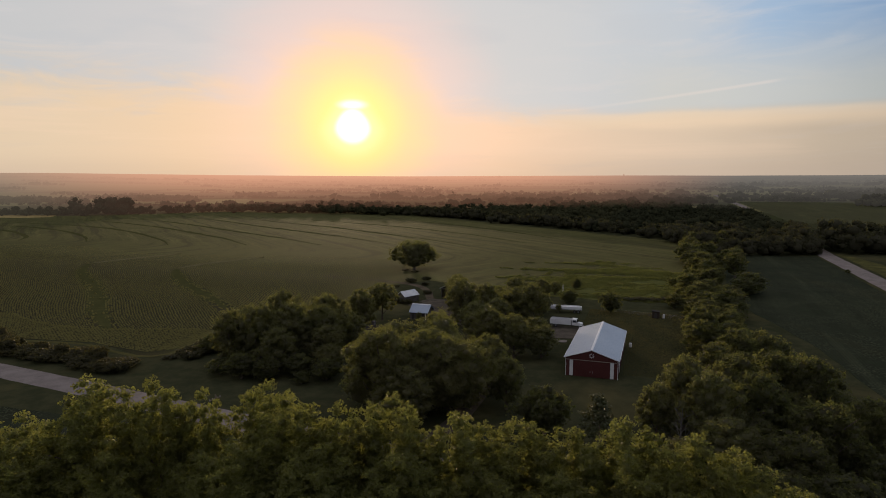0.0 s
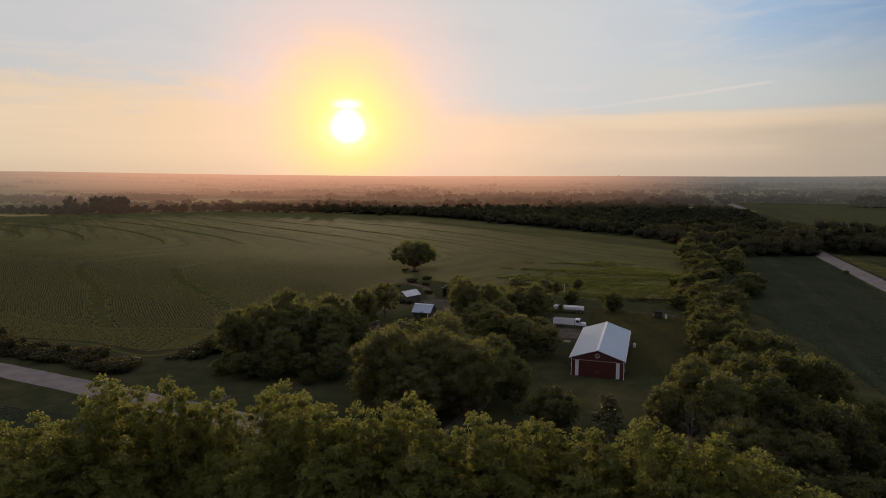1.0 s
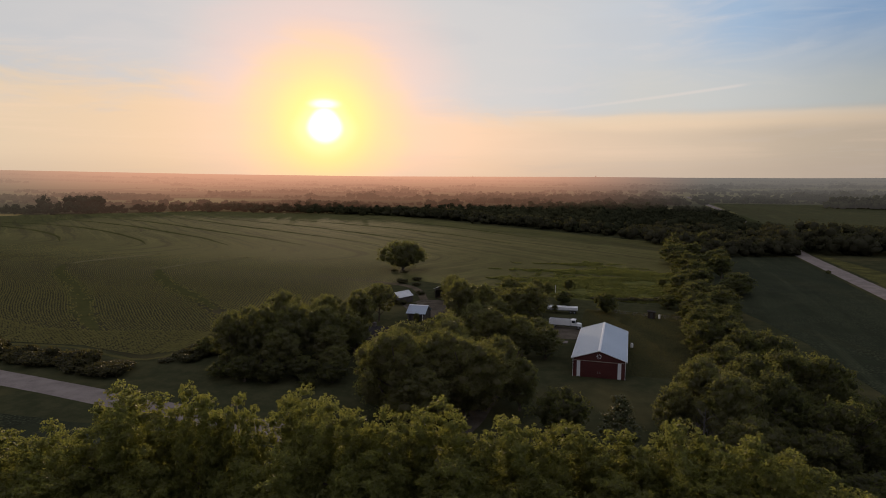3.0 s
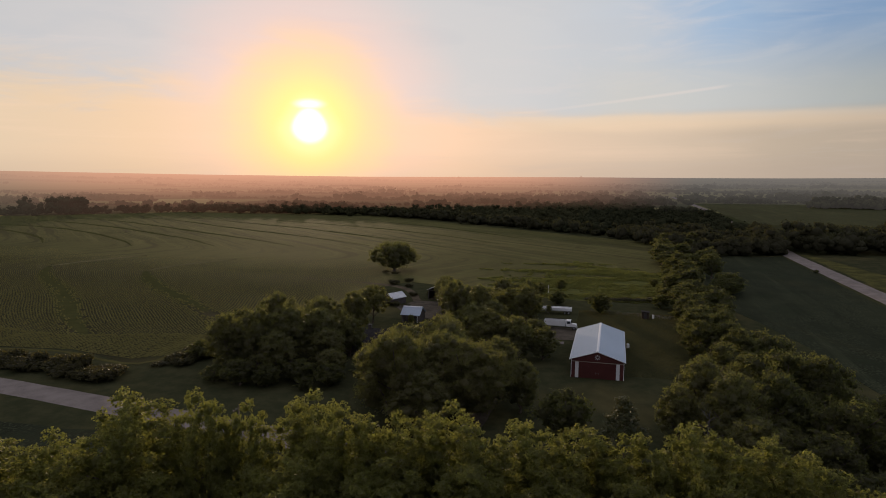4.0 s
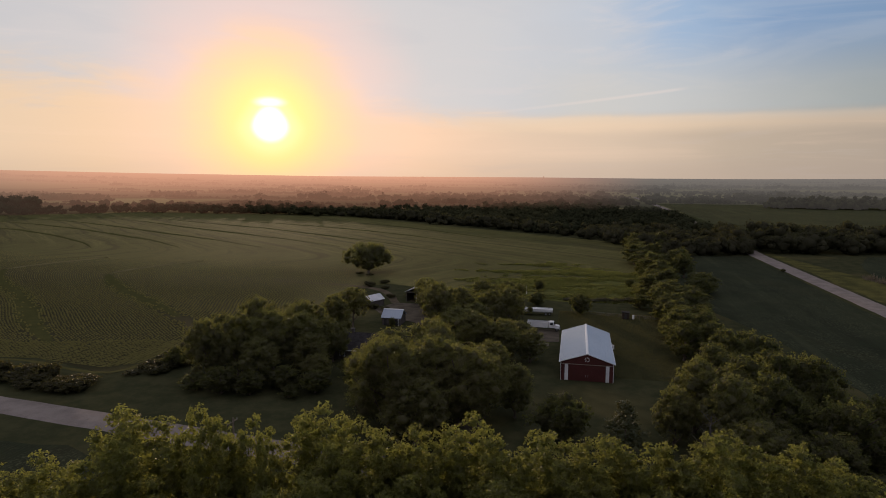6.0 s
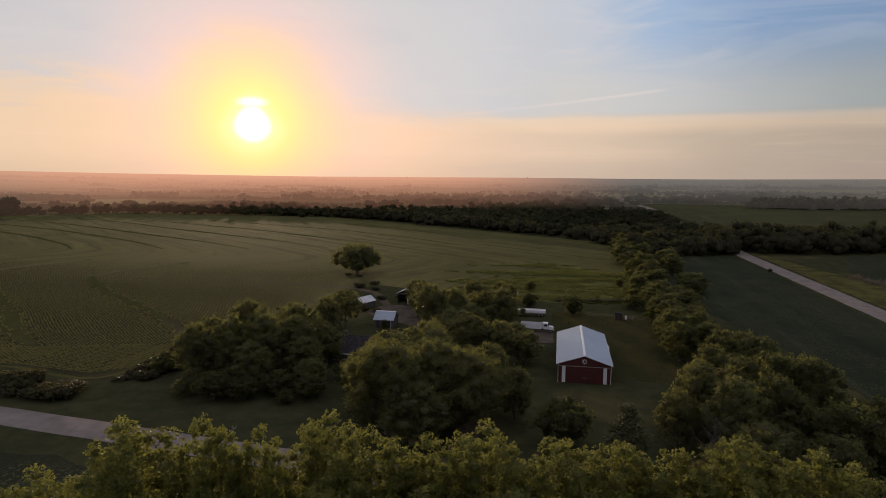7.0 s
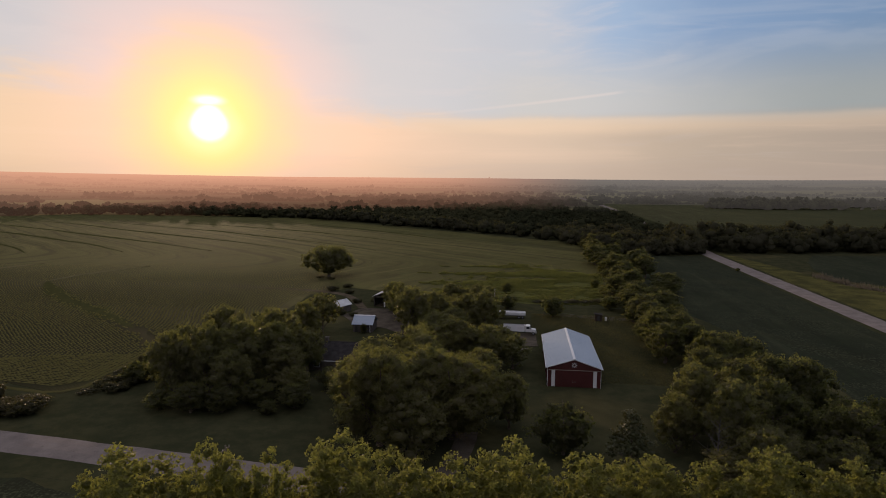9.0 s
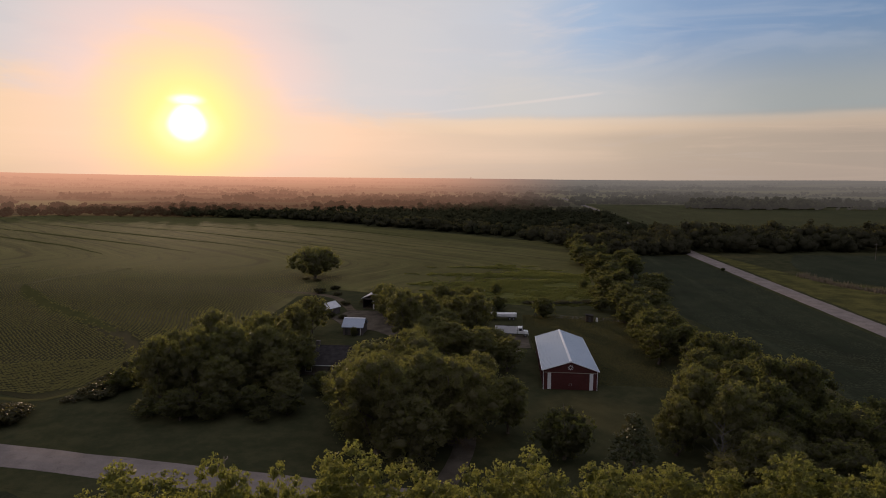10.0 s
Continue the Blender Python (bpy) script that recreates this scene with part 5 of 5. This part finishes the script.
for i in range(190):  # low hedge between field and road
    t = rnd.random()
    tall = 1.6 if 0.52 < t < 0.68 else 0.0
    band.append((-230 + 126 * t, -19.0 - 9.0 * t + rnd.uniform(-4.5, 3.0), rnd.uniform(1.4, 3.2) + tall + (1.2 if rnd.random() < 0.08 else 0.0), rnd.uniform(2.2, 4.4)))
thicket("road_hedge", band, "low dark hedge between bean field and gravel road")


def dead_tree(x, y, h):
    rng = np.random.default_rng(9)
    e = base("dead_tree", "bare grey dead tree at the wood's edge", "tree", m=pose(x, y, 0))
    bm = bmesh.new()
    tube(bm, [(0, 0, -0.2), (0.1, 0, h * 0.4), (0.3, 0.2, h * 0.95)], [0.22, 0.15, 0.04], 7)
    for i in range(16):
        a, z0 = i * 2.4, h * (0.25 + 0.04 * i)
        L = rng.uniform(1.2, 2.8) * (1.2 - i / 20)
        e1 = Vector((math.cos(a) * L, math.sin(a) * L, z0 + L * 0.8))
        tube(bm, [(0.1, 0.05, z0), tuple(e1 * 0.5 + Vector((0, 0, z0 * 0.5))), tuple(e1)], [0.08, 0.05, 0.015], 5)
        for s in (-0.7, 0.6):
            tube(bm, [tuple(e1 * 0.6 + Vector((0, 0, z0 * 0.4))), (e1.x + s, e1.y - s * 0.6, e1.z + 0.5)], [0.035, 0.01], 4)
    part("trunk", bm, DEADWOOD, e)


for x, y, top, r in ((95.0, 187.4, 1.8, 1.3), (19, 128, 3.6, 2.0), (21, 112, 4.2, 2.6), (22, 100, 5.0, 3.0)):
    plant(any_of(BUSHY), x, y, top, r, rnd.uniform(0, 360), "small dark sapling standing in the field", "saplings in the field")


def dry_weeds():
    """Pale dead stalks along the far side of the verge."""
    rng = np.random.default_rng(14)
    t = rng.random(2600)
    x = np.interp(t, (0, 0.3, 0.55, 1), (127, 131, 140, 178)) + rng.normal(size=len(t)) * 1.6
    y = np.interp(t, (0, 0.3, 0.55, 1), (176, 150, 132, 92)) + rng.normal(size=len(t)) * 2.2
    h = rng.uniform(0.8, 2.6, len(t)) * (0.6 + 0.4 * np.sin(t * 40))
    a = rng.uniform(0, 6.283, len(t))
    w = 0.16
    lx, ly = rng.normal(size=len(t)) * 0.3, rng.normal(size=len(t)) * 0.3
    z = np.zeros(len(t))
    v = np.stack([np.stack([x - np.cos(a) * w, y - np.sin(a) * w, z], 1), np.stack([x + np.cos(a) * w, y + np.sin(a) * w, z], 1), np.stack([x + lx, y + ly, np.abs(h) + 0.2], 1)], 1)
    me = quick_mesh("dry_weeds", v.reshape(-1, 3), np.arange(3 * len(t)).reshape(-1, 3), DRY)
    tagged(new("dry_weeds", me), "pale dead weed stalks along the verge", "weeds", kind="stuff")


def lawn_grass():
    """Uneven tufts of unmown grass on the lawn beside and behind the barn."""
    rng = np.random.default_rng(8)
    n = 52000
    x, y = rng.uniform(-8, 25, n), rng.uniform(4, 74, n)
    ok = ~((np.abs(x) < 6.6) & (y > -0.4) & (y < 29.4)) & ~((x < -6.5) & (y < 48))
    x, y = x[ok], y[ok]
    n = len(x)
    a, w, h = rng.uniform(0, 6.283, n), rng.uniform(0.03, 0.07, n), rng.uniform(0.06, 0.15, n)
    lean = rng.normal(size=(2, n)) * 0.16
    z = np.zeros(n)
    c, s = np.cos(a) * w, np.sin(a) * w
    v = np.stack([np.stack([x - c, y - s, z], 1), np.stack([x + c, y + s, z], 1), np.stack([x + c * 0.7 + lean[0], y + s * 0.7 + lean[1], h], 1),
                  np.stack([x - c * 0.8 + lean[0], y - s * 0.8 + lean[1], h * 0.8], 1)], 1)
    me = quick_mesh("lawn_grass", v.reshape(-1, 3), np.arange(4 * n).reshape(-1, 4), BLADE)
    tagged(new("lawn_grass", me), "uneven tufts of grass on the lawn by the barn", "grass", kind="stuff")


def rough_weeds():
    """Waist-high weeds and volunteer plants in drifts behind the yard and along the field edge."""
    rng = np.random.default_rng(17)
    n = 60000
    x, y = rng.uniform(-62, 27, n), rng.uniform(86, 205, n)
    drift = np.array([noise.noise((a * 0.045, b * 0.11, 4.4)) + 0.7 * noise.noise((a * 0.22, b * 0.4, 9.1)) for a, b in zip(x, y)])
    edge = np.clip((x + 66) / 40, 0, 1) * np.clip((y - 84) / 12, 0, 1) * np.clip((205 - y) / 60, 0, 1)
    ok = (drift > 0.70 - 1.05 * edge) & (edge > 0.1) & (x < 20 + (y - 90) * 0.08)
    x, y, drift, edge = x[ok], y[ok], drift[ok], edge[ok]
    n = len(x)
    h = rng.uniform(0.3, 1.0, n) * (0.5 + 0.9 * np.clip(drift, 0, 1)) * (0.5 + 0.5 * edge) + 0.1
    w = rng.uniform(0.25, 0.6, n) * (0.6 + 0.4 * edge)
    v = []
    for k in range(4):
        a = rng.uniform(0, 6.283, n)
        c, q = np.cos(a) * w, np.sin(a) * w
        v.append(np.stack([np.stack([x - q * 0.5, y + c * 0.5, h * 0.1], 1), np.stack([x + q * 0.5, y - c * 0.5, h * 0.1], 1), np.stack([x + c, y + q, h * rng.uniform(0.7, 1.15, n)], 1)], 1))
    v = np.concatenate(v).reshape(-1, 3)
    me = quick_mesh("rough_weeds", v, np.arange(len(v)).reshape(-1, 3), WEED)
    tagged(new("rough_weeds", me), "drifts of rough green weeds behind the yard", "weeds", kind="stuff")


rough_weeds()
lawn_grass()
dry_weeds()
dead_tree(17.5, -41, 10.5)


# ---- far woods ----
def woods(name, spots, rng, per_tree, leaf, mat, label, level=1, k=5, shrink=0.74):
    """Many far trees in one mesh: each a few uneven lumps with leaf sprays on them."""
    puffs = []
    for x, y, z0, top, r in spots:
        for i in range(k):
            a, q = rng.uniform(0, 6.283), rng.uniform(0.2, 0.65) * r
            pr = min(r * rng.uniform(0.42, 0.7), top * rng.uniform(0.4, 0.55))
            puffs.append((x + math.cos(a) * q, y + math.sin(a) * q, z0 + max(pr * 0.6, (top - pr * 0.85) * rng.uniform(0.35, 1.0)), pr))
        puffs.append((x, y, z0 + top * 0.42, min(r * 0.8, top * 0.5)))
    puffs = np.array(puffs)
    tv, tf = lumps(puffs, rng, level, shrink, 0.28)
    if per_tree:
        n = per_tree * len(spots)
        pick = rng.integers(0, len(puffs), n)
        d = rng.normal(size=(n, 3))
        d[:, 2] = np.abs(d[:, 2]) * 0.9 + 0.1
        d /= np.linalg.norm(d, axis=1)[:, None]
        pos = puffs[pick, :3] + d * puffs[pick, 3:4] * rng.uniform(0.85, 1.12, (n, 1)) * np.array([1, 1, 0.9])
        nrm = d + rng.normal(size=(n, 3)) * 0.7
        nrm /= np.linalg.norm(nrm, axis=1)[:, None]
        t = np.cross(nrm, rng.normal(size=(n, 3)))
        t /= np.linalg.norm(t, axis=1)[:, None]
        b = np.cross(nrm, t)
        s = leaf * rng.uniform(0.6, 1.3, (n, 1))
        qv = np.stack([pos - t * s * 0.5, pos + b * s * 0.4, pos + t * s * 0.5, pos - b * s * 0.4], 1).reshape(-1, 3)
        me = joined(name, tv, tf, qv, np.arange(4 * n).reshape(-1, 4), mat)
    else:
        me = quick_mesh(name, tv, tf, mat)
    return tagged(new(name, me), label, "trees", kind="stuff")


def inside(p, poly):
    c = False
    for (x0, y0), (x1, y1) in zip(poly, poly[1:] + poly[:1]):
        if (y0 > p[1]) != (y1 > p[1]) and p[0] < (x1 - x0) * (p[1] - y0) / (y1 - y0) + x0:
            c = not c
    return c


def scatter(poly, gap, rng, lo, hi, rad):
    xs, ys = [p[0] for p in poly], [p[1] for p in poly]
    out = []
    y = min(ys)
    while y < max(ys):
        x = min(xs)
        while x < max(xs):
            p = (x + rng.uniform(-0.65, 0.65) * gap, y + rng.uniform(-0.65, 0.65) * gap)
            if inside(p, poly) and not 97.5 < p[0] - max(0, p[1] - 252) * 0.043 < 104.5:
                out.append((p[0], p[1], 0.0, lo + (hi - lo) * rng.random() ** 1.4, rad * rng.uniform(0.5, 1.3)))
            x += gap
        y += gap * 0.9
    return out


def line_wood(line, gap, rng, lo, hi, rad, depth):
    out = []
    for a, b in zip(line, line[1:]):
        a, b = Vector(a), Vector(b)
        k = max(1, int((b - a).length / gap))
        for j in range(k):
            p = a.lerp(b, (j + rng.uniform(0, 1)) / k)
            q = p + Vector((rng.normal() * depth, rng.normal() * depth))
            r = math.hypot(q.x, q.y)
            out.append((q.x, q.y, land(r, math.degrees(math.atan2(q.x, q.y))), rng.uniform(lo, hi), rad * rng.uniform(0.7, 1.3)))
    return out


g = np.random.default_rng(21)
woods("mid_wood", line_wood([(93, 262), (97, 300), (98, 345)], 2.6, g, 11, 16, 5.5, 1.6) + line_wood([(40, 232), (60, 244), (96, 256)], 3.0, g, 6, 12, 5.0, 2.2) + scatter([(32, 250), (97, 254), (99, 330), (60, 360), (-10, 350), (14, 316)], 8.0, g, 5.5, 13.5, 5.6) + line_wood([(-250, 522), (-150, 462), (-58, 392), (-8, 352)], 2.6, g, 6, 12.5, 5.2, 6.0),
      g, 150, 0.95, LEAF_FAR, "dense dark wood behind the bean field")
# modelled trees 350 to 700 m off, which share the painted haze
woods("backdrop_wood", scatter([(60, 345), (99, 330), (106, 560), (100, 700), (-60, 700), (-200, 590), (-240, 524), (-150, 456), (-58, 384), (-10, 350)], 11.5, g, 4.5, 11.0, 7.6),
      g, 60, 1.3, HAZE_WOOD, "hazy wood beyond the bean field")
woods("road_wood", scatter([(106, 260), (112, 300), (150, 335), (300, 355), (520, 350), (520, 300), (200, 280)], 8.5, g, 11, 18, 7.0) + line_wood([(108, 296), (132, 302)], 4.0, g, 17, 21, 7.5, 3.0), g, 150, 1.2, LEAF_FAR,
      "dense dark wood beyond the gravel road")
# modelled hedge 500 to 1000 m off, also with haze painted as emission
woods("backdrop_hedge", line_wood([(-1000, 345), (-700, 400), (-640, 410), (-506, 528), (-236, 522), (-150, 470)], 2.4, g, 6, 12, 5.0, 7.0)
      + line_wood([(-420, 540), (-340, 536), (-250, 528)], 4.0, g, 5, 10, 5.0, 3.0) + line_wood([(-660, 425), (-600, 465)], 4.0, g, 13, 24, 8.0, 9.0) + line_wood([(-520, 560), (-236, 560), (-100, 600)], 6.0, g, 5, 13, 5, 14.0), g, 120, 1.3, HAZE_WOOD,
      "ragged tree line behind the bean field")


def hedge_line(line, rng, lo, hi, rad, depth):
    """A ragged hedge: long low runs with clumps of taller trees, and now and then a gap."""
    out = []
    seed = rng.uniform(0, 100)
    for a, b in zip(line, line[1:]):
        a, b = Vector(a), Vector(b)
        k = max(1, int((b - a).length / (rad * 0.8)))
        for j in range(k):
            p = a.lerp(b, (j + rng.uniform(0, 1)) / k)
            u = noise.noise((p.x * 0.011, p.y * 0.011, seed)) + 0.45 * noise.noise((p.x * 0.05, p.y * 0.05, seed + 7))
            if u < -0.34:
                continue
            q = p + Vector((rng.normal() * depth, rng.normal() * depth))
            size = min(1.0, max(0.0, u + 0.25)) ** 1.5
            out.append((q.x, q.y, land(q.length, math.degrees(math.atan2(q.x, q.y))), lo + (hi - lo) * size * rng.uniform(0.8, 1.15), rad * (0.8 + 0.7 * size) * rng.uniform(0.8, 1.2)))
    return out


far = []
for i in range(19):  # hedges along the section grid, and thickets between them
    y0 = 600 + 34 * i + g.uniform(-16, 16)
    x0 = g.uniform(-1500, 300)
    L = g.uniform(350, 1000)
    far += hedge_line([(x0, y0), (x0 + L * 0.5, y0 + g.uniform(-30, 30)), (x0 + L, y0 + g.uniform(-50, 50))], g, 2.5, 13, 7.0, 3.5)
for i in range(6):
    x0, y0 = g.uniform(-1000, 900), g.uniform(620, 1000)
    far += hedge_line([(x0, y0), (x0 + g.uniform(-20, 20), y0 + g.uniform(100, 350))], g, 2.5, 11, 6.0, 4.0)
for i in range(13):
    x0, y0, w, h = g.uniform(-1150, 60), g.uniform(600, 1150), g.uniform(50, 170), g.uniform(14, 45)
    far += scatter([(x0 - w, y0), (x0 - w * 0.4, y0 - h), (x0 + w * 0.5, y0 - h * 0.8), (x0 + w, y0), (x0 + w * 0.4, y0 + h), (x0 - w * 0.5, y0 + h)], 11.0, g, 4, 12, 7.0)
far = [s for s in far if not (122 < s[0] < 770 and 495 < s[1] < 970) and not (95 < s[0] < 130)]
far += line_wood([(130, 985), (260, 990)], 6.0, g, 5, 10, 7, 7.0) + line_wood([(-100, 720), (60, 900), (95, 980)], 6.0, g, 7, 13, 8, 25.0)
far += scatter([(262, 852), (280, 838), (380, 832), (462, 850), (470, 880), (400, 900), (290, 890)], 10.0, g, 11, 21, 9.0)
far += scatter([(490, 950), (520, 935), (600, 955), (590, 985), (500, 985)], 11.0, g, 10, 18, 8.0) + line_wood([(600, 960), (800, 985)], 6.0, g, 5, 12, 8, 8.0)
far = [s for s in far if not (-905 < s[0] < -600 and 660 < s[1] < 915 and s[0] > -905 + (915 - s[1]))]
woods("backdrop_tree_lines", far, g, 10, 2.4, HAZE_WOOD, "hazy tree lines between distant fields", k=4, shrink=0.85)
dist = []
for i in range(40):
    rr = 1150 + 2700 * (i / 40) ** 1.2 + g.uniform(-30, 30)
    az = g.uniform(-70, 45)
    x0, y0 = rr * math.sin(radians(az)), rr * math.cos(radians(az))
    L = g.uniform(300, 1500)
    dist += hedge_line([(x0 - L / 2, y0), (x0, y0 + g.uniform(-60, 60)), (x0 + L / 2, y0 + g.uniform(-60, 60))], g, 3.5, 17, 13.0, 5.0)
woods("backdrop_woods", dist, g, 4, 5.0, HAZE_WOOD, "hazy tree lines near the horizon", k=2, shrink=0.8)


def grain_elevator():
    e = base("grain_elevator", "distant grain elevator on the horizon", "silo", m=pose(-205, 4080, land(4085, -2.9) - 24))
    for i, x in enumerate((-9, 0, 9)):
        # silos take the far woods' colour, painted haze included
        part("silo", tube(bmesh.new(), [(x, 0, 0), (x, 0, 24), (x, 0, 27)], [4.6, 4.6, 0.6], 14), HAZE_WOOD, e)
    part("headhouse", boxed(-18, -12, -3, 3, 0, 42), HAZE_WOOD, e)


grain_elevator()
